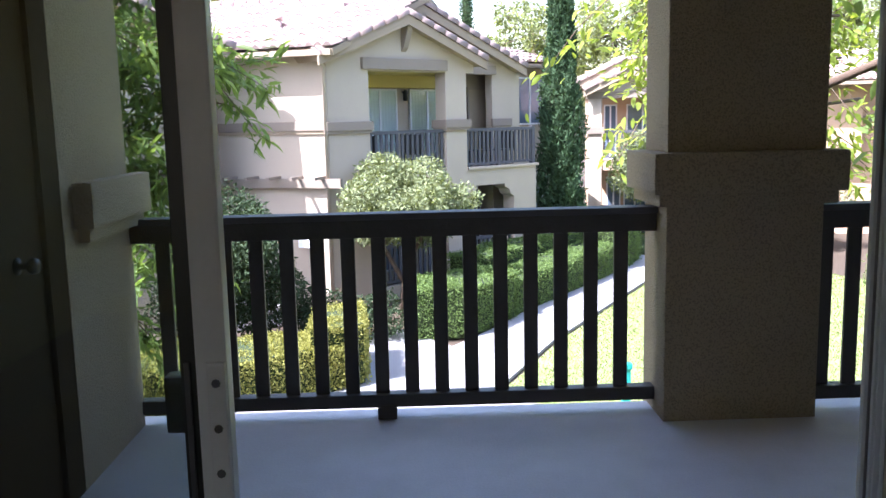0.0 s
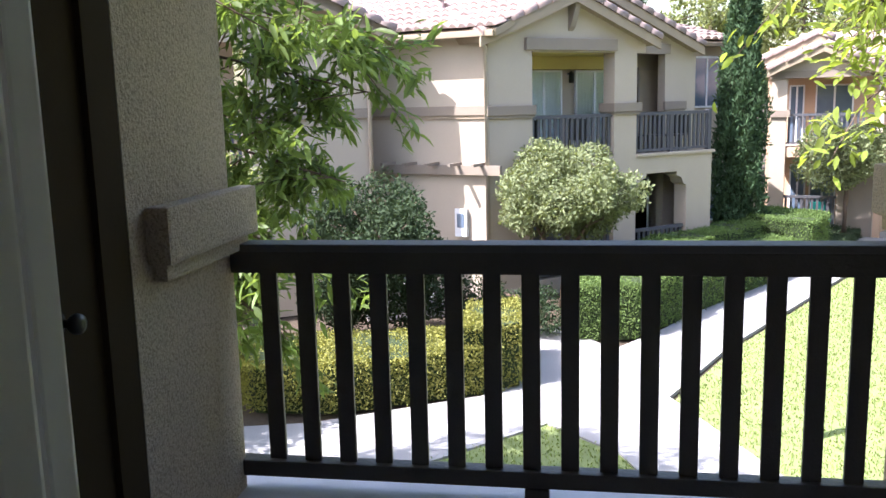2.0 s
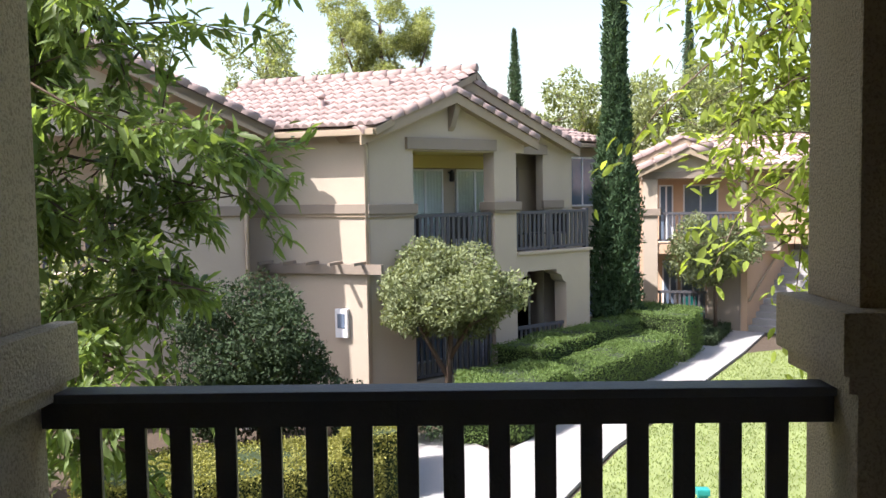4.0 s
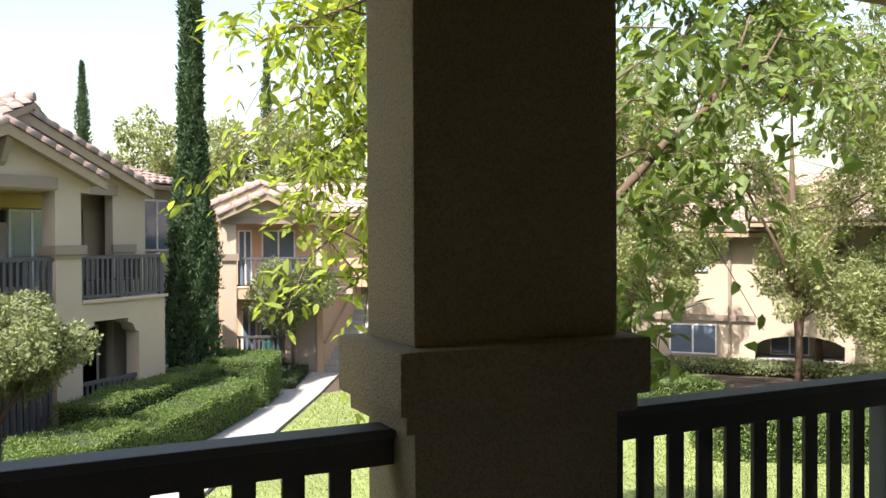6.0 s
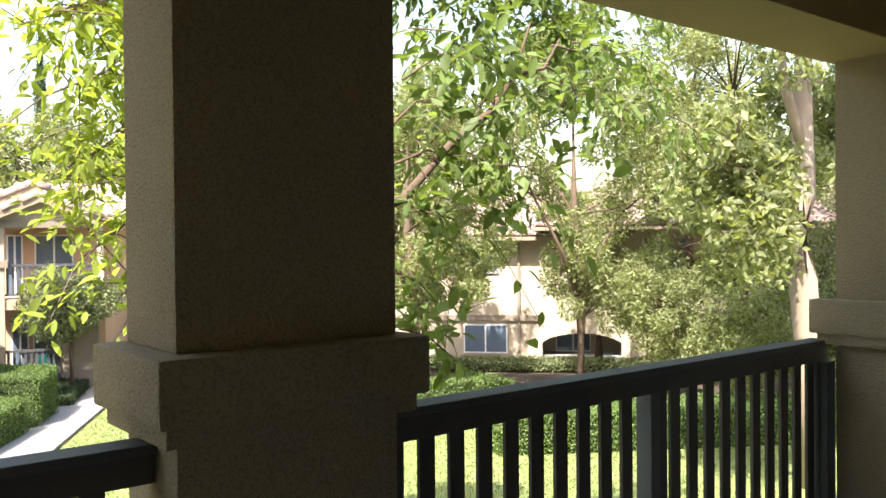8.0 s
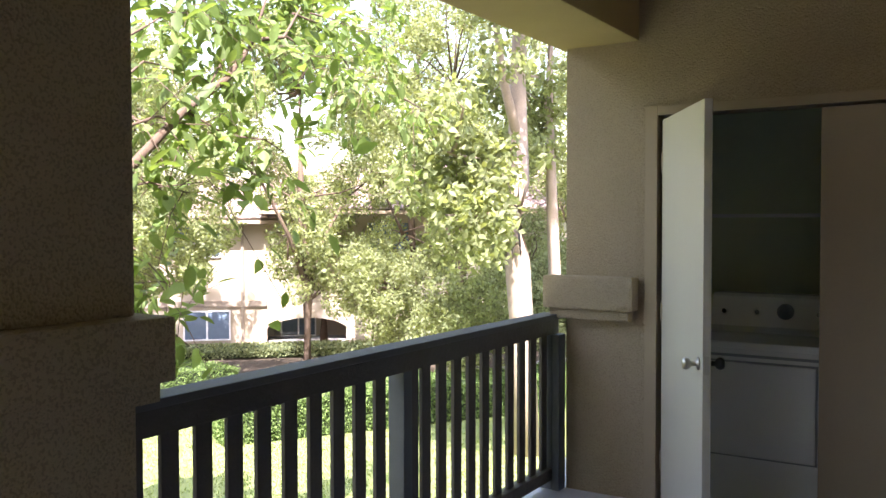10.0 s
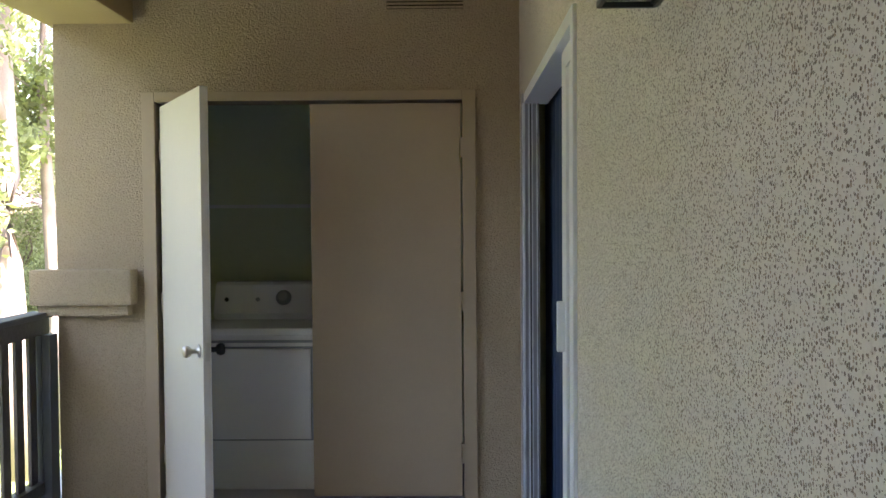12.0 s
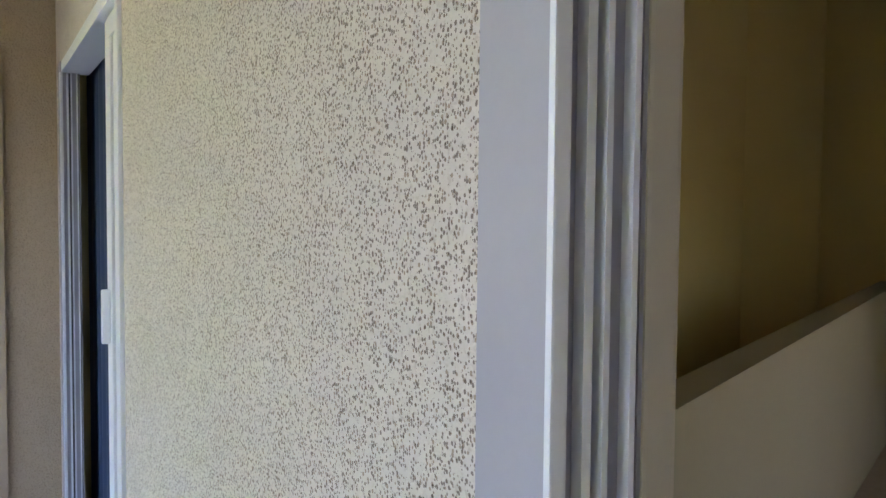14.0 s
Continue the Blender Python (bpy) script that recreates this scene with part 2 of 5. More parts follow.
def tube(bm, pts, radii, sides=8):
    """A round limb through the points, tapering by the radii."""
    rings = []
    for i, (p, r) in enumerate(zip(pts, radii)):
        d = (Vector(pts[min(i + 1, len(pts) - 1)]) - Vector(pts[max(i - 1, 0)])).normalized()
        q = d.to_track_quat("Z", "Y")
        rings.append([bm.verts.new(Vector(p) + q @ Vector((r * math.cos(a), r * math.sin(a), 0)))
                      for a in (2 * math.pi * k / sides for k in range(sides))])
    for a, b in zip(rings, rings[1:]):
        for k in range(sides):
            f = bm.faces.new((a[k], a[(k + 1) % sides], b[(k + 1) % sides], b[k]))
            f.smooth = True
    bm.faces.new(rings[0][::-1])
    bm.faces.new(rings[-1])
    return bm


def lathe(bm, profile, m=Matrix(), sides=16):
    """A turned body: (radius, height) rows round z, placed by m."""
    rings = [[bm.verts.new(m @ Vector((r * math.cos(a), r * math.sin(a), z))) for a in (2 * math.pi * k / sides for k in range(sides))]
             for r, z in profile]
    for a, b in zip(rings, rings[1:]):
        for k in range(sides):
            bm.faces.new((a[k], a[(k + 1) % sides], b[(k + 1) % sides], b[k])).smooth = True
    bm.faces.new(rings[0][::-1])
    bm.faces.new(rings[-1])
    return bm


def leaves(name, centres, length, width, material, parent=None, seed=1, label="", droop=0.3, kind="", out=None):
    """Many small folded leaves, four corners and two faces each, about the given centres."""
    g = np.random.default_rng(seed)
    c = np.asarray(centres, float)
    k = len(c)
    d = g.normal(size=(k, 3))
    if out is not None:
        d = d * .7 + out
    d[:, 2] -= droop
    d /= np.linalg.norm(d, axis=1)[:, None]
    s = np.cross(d, g.normal(size=(k, 3)))
    s /= np.linalg.norm(s, axis=1)[:, None]
    nrm = np.cross(d, s)
    sc = g.uniform(.6, 1.25, size=(k, 1))
    l, w = length * sc, width * sc
    v = np.stack([c, c + d * l * .45 + s * w * .5 + nrm * w * .18, c + d * l, c + d * l * .45 - s * w * .5 + nrm * w * .18], 1).reshape(-1, 3)
    i = np.arange(k)[:, None] * 4
    f = np.concatenate([i, i + 1, i + 2, i, i + 2, i + 3], 1).reshape(-1)
    me = bpy.data.meshes.new(name)
    me.vertices.add(k * 4)
    me.vertices.foreach_set("co", v.reshape(-1).astype(np.float32))
    me.loops.add(k * 6)
    me.loops.foreach_set("vertex_index", f.astype(np.int32))
    me.polygons.add(k * 2)
    me.polygons.foreach_set("loop_start", np.arange(0, k * 6, 3, dtype=np.int32))
    me.update()
    me.validate()
    me.materials.append(material)
    ob = new(name, me)
    ob.parent = parent
    return tagged(ob, label, kind=kind)


def broad_leaves(name, centres, dirs, length, width, material, parent, seed):
    """Pointed oval leaves folded along the midrib, seven corners and six faces each, growing along dirs."""
    g = np.random.default_rng(seed)
    c, d = np.asarray(centres, float), np.asarray(dirs, float)
    k = len(c)
    d = d / np.linalg.norm(d, axis=1)[:, None]
    s = np.cross(d, g.normal(0, .45, (k, 3)) + (0, 0, 1))
    s /= np.linalg.norm(s, axis=1)[:, None]
    nrm = np.cross(s, d)
    sc = g.uniform(.65, 1.2, size=(k, 1))
    l, w = length * sc, width * sc * g.uniform(.8, 1.15, size=(k, 1))
    sag = g.uniform(.0, .25, size=(k, 1))
    at = lambda u, q, h: c + d * l * u + s * w * q + nrm * (w * h - l * sag * u * u)
    v = np.stack([at(0, 0, 0), at(.5, 0, 0), at(1, 0, 0), at(.28, .42, .16), at(.65, .40, .14), at(.28, -.42, .16), at(.65, -.40, .14)], 1).reshape(-1, 3)
    f = (np.arange(k)[:, None] * 7 + np.array([0, 3, 1, 3, 4, 1, 4, 2, 1, 0, 1, 5, 5, 1, 6, 6, 1, 2])).reshape(-1)
    me = bpy.data.meshes.new(name)
    me.vertices.add(k * 7)
    me.vertices.foreach_set("co", v.reshape(-1).astype(np.float32))
    me.loops.add(k * 18)
    me.loops.foreach_set("vertex_index", f.astype(np.int32))
    me.polygons.add(k * 6)
    me.polygons.foreach_set("loop_start", np.arange(0, k * 18, 3, dtype=np.int32))
    me.update()
    me.validate()
    me.materials.append(material)
    ob = new(name, me)
    ob.parent = parent
    return ob


def blob_points(g, clumps, n, thick=.35):
    """Points gathered near the skin of a set of balls (x, y, z, r), with gaps."""
    w = np.array([c[3] ** 2 for c in clumps])
    pick = g.choice(len(clumps), n, p=w / w.sum())
    cs = np.array([c[:3] for c in clumps])[pick]
    rs = np.array([c[3] for c in clumps])[pick]
    d = g.normal(size=(n, 3))
    d /= np.linalg.norm(d, axis=1)[:, None]
    return cs + d * (rs * g.uniform(1 - thick, 1.05, n))[:, None]


def crown_clumps(g, centre, size, k, r):
    out = []
    for _ in range(k):
        d = g.normal(size=3)
        d /= np.linalg.norm(d)
        p = np.array(centre) + d * np.array(size) * g.uniform(.35, 1.0)
        out.append((*p, r * g.uniform(.6, 1.3)))
    return out


# ---- balcony and rooms: structure ----
XL, XE, YP, ZC = -1.25, 4.74, 2.36, 2.80      # left wall, closet wall, pier's outer edge, ceiling
D1L, D1R, D2L, D2R, DH = -1.05, 0.93, 2.72, 4.42, 2.0


def struct(ob, label=""):
    return tagged(ob, label, kind="structure")


struct(box("floor", (-2.3, -0.10, -0.28), (5.9, 2.62, 0), M_CONC), "grey painted concrete balcony floor")
struct(boxes("wall_south", [((D1R, -0.056, 0), (D2L, 0, ZC)), ((D1L, -0.10, DH), (D1R, 0, ZC)), ((D2L, -0.10, DH), (D2R, 0, ZC)),
                            ((D2R, -0.03, 0), (XE, 0, ZC)), ((-2.3, -0.10, 0), (D1L, 0, ZC))], M_CREAM), "cream stucco house wall with fine specks")
CO_A, CO_B, CO_H = 0.27, 1.86, 2.05
struct(boxes("wall_east", [((XE, 0, 0), (XE + .13, CO_A, ZC)), ((XE, CO_B, 0), (XE + .13, YP, ZC)), ((XE, CO_A, CO_H), (XE + .13, CO_B, ZC))], M_WALLE),
       "taupe stucco wall round the laundry closet")
struct(boxes("wall_west", [((XL - .13, 1.77, 0), (XL, YP + .14, ZC)), ((XL - .13, 0, 0), (XL, .76, ZC)), ((XL - .13, .76, CO_H), (XL, 1.77, ZC))], M_STUCCOLIT),
       "taupe stucco pier at the balcony's end")
struct(boxes("closet_shell_west", [((XL - 1.1, -.0, 0), (XL - 1.0, YP, ZC)), ((XL - 1.0, YP - .1, 0), (XL - .13, YP, ZC))], M_STUCCO))
struct(boxes("closet_shell_east", [((XE + 1.03, 0, 0), (XE + 1.13, YP, ZC)), ((XE + .13, YP - .1, 0), (XE + 1.03, YP, ZC)),
                                   ((XE + .13, 0, 0), (XE + 1.03, .1, ZC)), ((XE + .13, .1, 2.3), (XE + 1.03, YP - .1, 2.4))], M_CLOSET),
       "pale green painted closet inside")
struct(box("ceiling", (-2.3, -0.10, ZC), (5.9, 2.75, ZC + .35), M_CEIL), "brown stucco balcony ceiling")
struct(box("beam", (XL - 1.1, 1.95, 2.43), (XE + 1.1, 2.40, ZC), M_CEIL, bevel=.012), "brown stucco beam along the balcony's edge")
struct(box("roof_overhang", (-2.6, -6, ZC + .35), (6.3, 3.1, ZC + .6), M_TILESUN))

# the rooms behind
# the back wall's opening is an unseen addition that lets daylight in
struct(boxes("wall_room", [((-2.4, -5.4, 0), (-1.7, -5.3, 3.0)), ((-.2, -5.4, 0), (4.9, -5.3, 3.0)), ((-1.7, -5.4, 0), (-.2, -5.3, 1.05)), ((-1.7, -5.4, 2.15), (-.2, -5.3, 3.0)), ((-2.5, -5.4, 0), (-2.4, -.10, 3.0)), ((4.8, -5.3, 0), (4.9, -.03, 3.0)),
                           ((-2.4, -.2, 2.8), (4.8, -.1, 3.0)),
                           ], M_ROOM), "olive beige painted room wall")
struct(box("floor_room", (-2.5, -5.4, -.25), (4.9, -.10, 0), M_CARPET), "brown carpet")
struct(box("ceiling_room", (-2.5, -5.4, 3.0), (4.9, -.10, 3.1), M_ROOM))
sw = box("wall_stair", (-.52, .9, 0), (4.6, 1.0, 3.0), M_ROOM)
sw.matrix_basis = pose(2.0, -1.05, 0, 0, 0, -62.5)
struct(sw, "olive beige painted stair wall")
hw = box("half_wall", (-.62, -.12, 0), (4.3, 0, .95), M_HALFSHADE)
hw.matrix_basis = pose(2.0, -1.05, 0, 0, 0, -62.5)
struct(hw, "pale half wall in the room, its shade put into the colour")


def ledge(name, x0, x1, y0, y1, wrap, mt=M_STUCCO, top=1.225):
    """The stucco band at sill height: a thick course over a thin one."""
    t = thing(name, label="moulded stucco sill band on the taupe pier", category="ledge")
    box("course", (x0, y0, top - .18), (x1, y1, top), mt, t, .018)
    e = .03
    box("lower_course", (x0 + (e if wrap[0] else 0), y0 + e, top - .235), (x1 - (e if wrap[1] else 0), y1 - e, top - .18), mt, t, .01)
    return t


PX0, PX1, PY0, PY1 = 1.155, 1.86, 2.325, 2.69
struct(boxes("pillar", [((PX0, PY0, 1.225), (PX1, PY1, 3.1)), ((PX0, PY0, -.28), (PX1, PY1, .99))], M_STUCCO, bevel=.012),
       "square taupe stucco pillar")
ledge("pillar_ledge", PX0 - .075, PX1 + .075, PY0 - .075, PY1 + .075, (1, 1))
ledge("pier_ledge", XE - .10, XE + .0, 1.945, YP + .10, (1, 0), M_WALLE, 1.19)
ledge("pier_ledge", XL + .0, XL + .08, 1.86, YP + .22, (0, 1), M_STUCCOLIT, 1.185)

RY = 2.51                                     # the railing's line


def railing(name, x0, x1, xs, posts, foot, label, RY=RY):
    t = thing(name, label=label, category="railing")
    box("rail_cap", (x0, RY - .055, .945), (x1, RY + .055, .975), M_RAILTOP, t, .006)
    box("top_rail", (x0, RY - .035, .862), (x1, RY + .035, .944), M_RAIL, t, .006)
    box("bottom_rail", (x0, RY - .035, .055), (x1, RY + .035, .12), M_RAIL, t, .008)
    proto = None
    for x in xs:
        if proto is None:
            proto = box("baluster", (-.033, -.009, .12), (.033, .009, .862), M_RAIL, t, .003)
            b = proto
        else:
            b = new("baluster", proto.data)
            b.parent = t
        b.location = (x, 0, 0)
        b.location.y = RY
    for a, b in posts:
        box("post", (a, RY - .03, 0), (b, RY + .05, .862), M_POST, t, .005)
    for a, b in foot:
        box("foot", (a, RY - .04, -.05), (b, RY + .04, .055), M_RAIL, t, .005)
    return t


def end_post():
    t = thing("railing_post", label="blue-grey painted post at the railing's end", category="post")
    box("shaft", (XE - .09, YP + .004, .0), (XE - .002, 2.405, .862), M_POST, t, .004)


end_post()
railing("railing", XL - .02, PX0, [-1.115 + .1408 * i for i in range(16)], [], [(-.155, -.065)],
        "dark-painted wooden balcony railing over the lawn")
railing("railing", PX1, XE + .0, [1.93 + .131 * i for i in range(10)] + [3.345] + [3.44 + .130 * i for i in range(10)], [(3.24, 3.30), (XE - .08, XE - .0)], [],
        "dark-painted wooden balcony railing with a grey post", 2.44)


# ---- closet, doors ----
def frame_part(name, a, b, parent, mt=M_DOOR):
    return box(name, a, b, mt, parent, .005)


door_frame = thing("closet_door_frame", label="taupe-painted wooden frame of the laundry closet", category="door frame")
for n_, a, b in (("jamb", (XE - .03, 1.84, 0), (XE + .12, 1.905, 2.08)), ("jamb", (XE - .03, .222, 0), (XE + .12, .29, 2.08)),
                 ("head", (XE - .03, .29, 2.03), (XE + .12, 1.84, 2.08))):
    frame_part(n_, a, b, door_frame)


def knob(parent, m, mt=M_KNOB, label="brushed metal door knob"):
    part("knob", lathe(bmesh.new(), [(.028, 0), (.03, .006), (.012, .01), (.011, .035), (.022, .042), (.028, .055), (.024, .07), (.008, .075)], m),
         mt, parent, label)


leaf_a = thing("closet_door", label="closed taupe-painted flush closet door", category="door")
box("panel", (XE + .004, .298, .015), (XE + .040, 1.060, 2.018), M_DOOR, leaf_a, .003)
for z in (.24, 1.015, 1.79):
    box("hinge", (XE - .030, .278, z - .05), (XE + .006, .304, z + .05), M_DOOR, leaf_a, .003)
leaf_b = thing("closet_door", pose(XE - .02, 1.815, 0, 0, 0, 211.0), label="open flush closet door with a cream inner face", category="door")
box("panel", (0, 0, .015), (.77, .036, 2.005), M_DOORIN, leaf_b, .003)
for z in (.24, 1.015, 1.79):
    box("hinge", (-.014, -.004, z - .05), (.006, .012, z + .05), M_DOOR, leaf_b, .003)
knob(leaf_b, pose(.71, .036, .86, -90), M_BLACK, "dark door knob")
knob(leaf_b, pose(.71, 0, .86, 90))
box("latch_plate", (.768, .008, .82), (.773, .028, .90), M_KNOB, leaf_b, .001)

west_door = thing("storage_door", label="closed brown storage door, its shade put into a near-black colour", category="door")
box("panel", (XL - .05, .82, .015), (XL - .02, 1.62, 2.045), M_BROWNSHADE, west_door, .003)
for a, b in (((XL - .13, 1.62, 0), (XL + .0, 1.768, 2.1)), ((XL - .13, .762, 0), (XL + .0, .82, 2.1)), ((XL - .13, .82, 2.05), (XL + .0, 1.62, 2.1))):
    box("frame", a, b, M_BROWNSHADE, west_door, .004)
knob(west_door, pose(XL - .02, 1.42, .94, 0, 90), M_BLACK, "dark door knob")

dryer = thing("dryer", pose(XE + .16, 1.05, -.0), label="white enamelled clothes dryer in the closet", category="dryer")
box("body", (0, 0, .0), (.62, .69, .835), M_APPL, dryer, .015)
box("top", (-.01, -.005, .822), (.62, .695, .862), M_APPL, dryer, .012)
box("door_seam", (-.006, .035, .265), (.0, .655, .765), M_APPLG, dryer, .003)
box("door", (-.014, .044, .274), (-.004, .646, .756), M_APPL, dryer, .008)
box("trim", (-.008, .0, .785), (.0, .69, .798), M_APPLG, dryer)
con = slab_xz("console", [(.42, .862), (.40, .90), (.46, 1.06), (.49, 1.075), (.60, 1.075), (.60, .862)], .02, .67, M_APPL, dryer)
part("dial", lathe(bmesh.new(), [(.045, 0), (.045, .012), (.03, .016), (.028, .035)], pose(.43, .27, .985, 0, -68)), M_APPLG, dryer)
for y in (.10, .60, .42):
    part("button", lathe(bmesh.new(), [(.012, 0), (.012, .012)], pose(.43, y, .975, 0, -68), 10), M_BLACK if y > .5 else M_APPLG, dryer)
washer = thing("washing_machine", pose(XE + .16, .30, 0), label="white top-loading washing machine in the closet", category="washing machine")
box("body", (0, 0, .02), (.62, .69, .905), M_APPL, washer, .015)
box("lid", (.02, .06, .905), (.40, .63, .93), M_APPL, washer, .008)
slab_xz("console", [(.42, .905), (.40, .97), (.47, 1.13), (.60, 1.13), (.60, .905)], .02, .67, M_APPL, washer)
shelf = thing("closet_shelf", label="white wire shelf high in the closet", category="shelf")
box("front_wire", (XE + .62, .1, 1.505), (XE + .632, 2.26, 1.525), M_APPL, shelf)
boxes("wires", [((XE + .62, .12 + .03 * i, 1.515), (XE + 1.03, .124 + .03 * i, 1.519)) for i in range(70)], M_APPL, shelf)

vent = thing("wall_vent", label="taupe louvred vent above the closet", category="vent")
# dark plate painted as the shade behind the slats
box("slat_shade", (XE - .004, .28, 2.485), (XE, .68, 2.615), M_BROWNSHADE, vent)
for a, b in (((XE - .014, .26, 2.47), (XE, .68, 2.485)), ((XE - .014, .26, 2.615), (XE, .68, 2.63)), ((XE - .014, .26, 2.485), (XE, .275, 2.615)), ((XE - .014, .665, 2.485), (XE, .68, 2.615))):
    box("frame", a, b, M_WALLE, vent, .002)
for i in range(7):
    box("slat", (XE - .014, .275, 2.490 + .018 * i), (XE - .005, .665, 2.499 + .018 * i), M_WALLE, vent)

lamp = thing("wall_lantern", pose(1.60, 0, 1.724) @ Matrix.Scale(.68, 4), label="unlit bronze wall lantern with clear panes", category="lamp")
box("backplate", (-.06, 0, .06), (.06, .02, .30), M_BLACK, lamp, .004)
box("arm", (-.012, .02, .25), (.012, .12, .27), M_BLACK, lamp)
bm = bmesh.new()
for sx in (-1, 1):
    for sy in (-1, 1):
        tube(bm, [(sx * .055, .12 + sy * .055, 0), (sx * .085, .12 + sy * .085, .22)], [.006, .006], 6)
for z, r in ((0, .06), (.22, .09)):
    for s in (-1, 1):
        add_box(bm, (-r, .12 + s * r - .005, z - .006), (r, .12 + s * r + .005, z + .006))
        add_box(bm, (s * r - .005, .12 - r, z - .006), (s * r + .005, .12 + r, z + .006))
part("frame", bm, M_BLACK, lamp)
part("roof", lathe(bmesh.new(), [(.13, .225), (.03, .29), (.015, .31)], pose(0, .12, 0), 4), M_BLACK, lamp)
part("pane", add_box(bmesh.new(), (-.056, .065, .004), (.056, .175, .008)), M_GLASS, lamp)


# ---- sliding doors ----
def slider(name, x0, x1, stiles, panes, label, deep=-.10, track=0):
    """White aluminium frame in the wall, sliding stiles (x0, x1, y0, y1) and panes (x0, x1, y)."""
    t = thing(name, label=label, category="sliding door")
    for n_, a, b in (("jamb", (x1 - .045, deep, 0), (x1, .012, DH)), ("jamb", (x0, -.10 - track, 0), (x0 + .045, .012, DH)),
                     ("head", (x0 + .045, -.10 - track, DH - .045), (x1 - .045, .012, DH)), ("sill", (x0 + .045, -.13 - track, 0), (x1 - .045, .0, .025))):
        box(n_, a, b, M_WHITEMETAL, t, .004)
    # jamb strips from white to black, the shade of faces and grooves in colour
    for y0, y1, w_, m_ in ((-.0077, .007, .078, M_ALUSHADE), (-.0148, -.0077, .089, M_WHITEMETAL), (-.0237, -.0148, .070, M_DARKMETAL), (-.0285, -.0237, .089, M_WHITEMETAL),
                           (-.0457, -.0285, .078, M_ALUSHADE), (-.0505, -.0457, .089, M_WHITEMETAL), (-.055, -.0505, .072, M_BLACK), (-.0585, -.055, .086, M_ALUSHADE)):
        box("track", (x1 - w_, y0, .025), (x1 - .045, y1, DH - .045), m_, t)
    box("flange", (x1 - .086, .012, 0), (x1, .018, DH), M_ALUSHADE, t, .002)
    box("lip", (x1 - .093, .007, .03), (x1 - .086, .020, DH - .045), M_WHITEMETAL, t, .002)
    if deep < -.04:
        box("reveal", (x1 - .088, -.088, 0), (x1, -.0585, DH), M_REVEAL, t, .004)
    for a, b, c, d in stiles:
        box("stile", (a, c, .03), (b, d, DH - .05), M_WHITEMETAL, t, .004)
    for a, b, y in panes:
        box("top_rail", (a, y - .018, DH - .11), (b, y + .018, DH - .05), M_WHITEMETAL, t, .003)
        box("bottom_rail", (a, y - .018, .03), (b, y + .018, .10), M_WHITEMETAL, t, .003)
        g = box("pane", (a, y - .003, .10), (b, y + .003, DH - .11), M_GLASS, t)
        g.visible_shadow = False
    return t


s1 = slider("patio_door", D1L, D1R, [(-.318, -.290, -.046, -.014), (-.272, -.225, -.176, -.140), (-1.0, -.95, -.046, -.014)],
            [(-1.0, -.31, -.030), (-1.0, -.26, -.158)], "open white aluminium sliding glass door", -.055, .08)
box("seal", (-.296, -.170, .03), (-.268, -.146, DH - .05), M_BLACK, s1, .002)
box("latch", (-.254, -.188, .84), (-.226, -.176, 1.04), M_WHITEMETAL, s1, .003)
box("lock_bar", (-.288, -.182, .60), (-.280, -.176, 1.04), M_DARKMETAL, s1, .001)
box("handle", (-.372, -.014, .87), (-.322, .03, .97), M_BLACK, s1, .01)
for z in (.87, .94, 1.01):
    part("screw", lathe(bmesh.new(), [(.007, 0), (.006, .003)], pose(-.240, -.188, z, 90), 8), M_DARKMETAL, s1)
s2 = slider("bedroom_sliding_door", D2L, D2R, [(2.78, 2.88, -.046, -.014), (2.92, 3.02, -.050, -.018), (3.06, 3.16, -.046, -.014)],
            [(2.84, 3.10, -.030)], "white aluminium sliding glass door to the bedroom", -.03)
box("handle", (3.09, -.014, 1.0), (3.12, .010, 1.16), M_WHITEMETAL, s2, .006)
curtain = thing("curtain", label="dark blue curtain behind the bedroom door", category="curtain")
bm = bmesh.new()
n_c = 80
row = [[bm.verts.new((D2L + .05 + (D2R - D2L + .28) * i / n_c, -.13 + .012 * math.sin(i * 1.1), z)) for i in range(n_c + 1)] for z in (.03, DH)]
for i in range(n_c):
    bm.faces.new((row[0][i], row[0][i + 1], row[1][i + 1], row[1][i])).smooth = True
M_BLUE = mat("blue_cloth", (.03, .05, .10), .8, noise_scale=4, var=.1)
part("cloth", bm, M_BLUE, curtain)

# ---- ground ----
GZ = -2.8
struct(prism("ground", [(-400, -400), (400, -400), (400, 500), (-400, 500)], GZ - .5, GZ - .04, M_MULCH), "dark mulched garden soil")
struct(box("wall_below", (-2.3, -5.2, GZ - .04), (5.9, 2.45, -.29), M_STUCCO), "taupe stucco wall of the storey below")


def sheet(name, poly, z, mt, label):
    return struct(prism(name, poly, z - .06, z, mt), label)


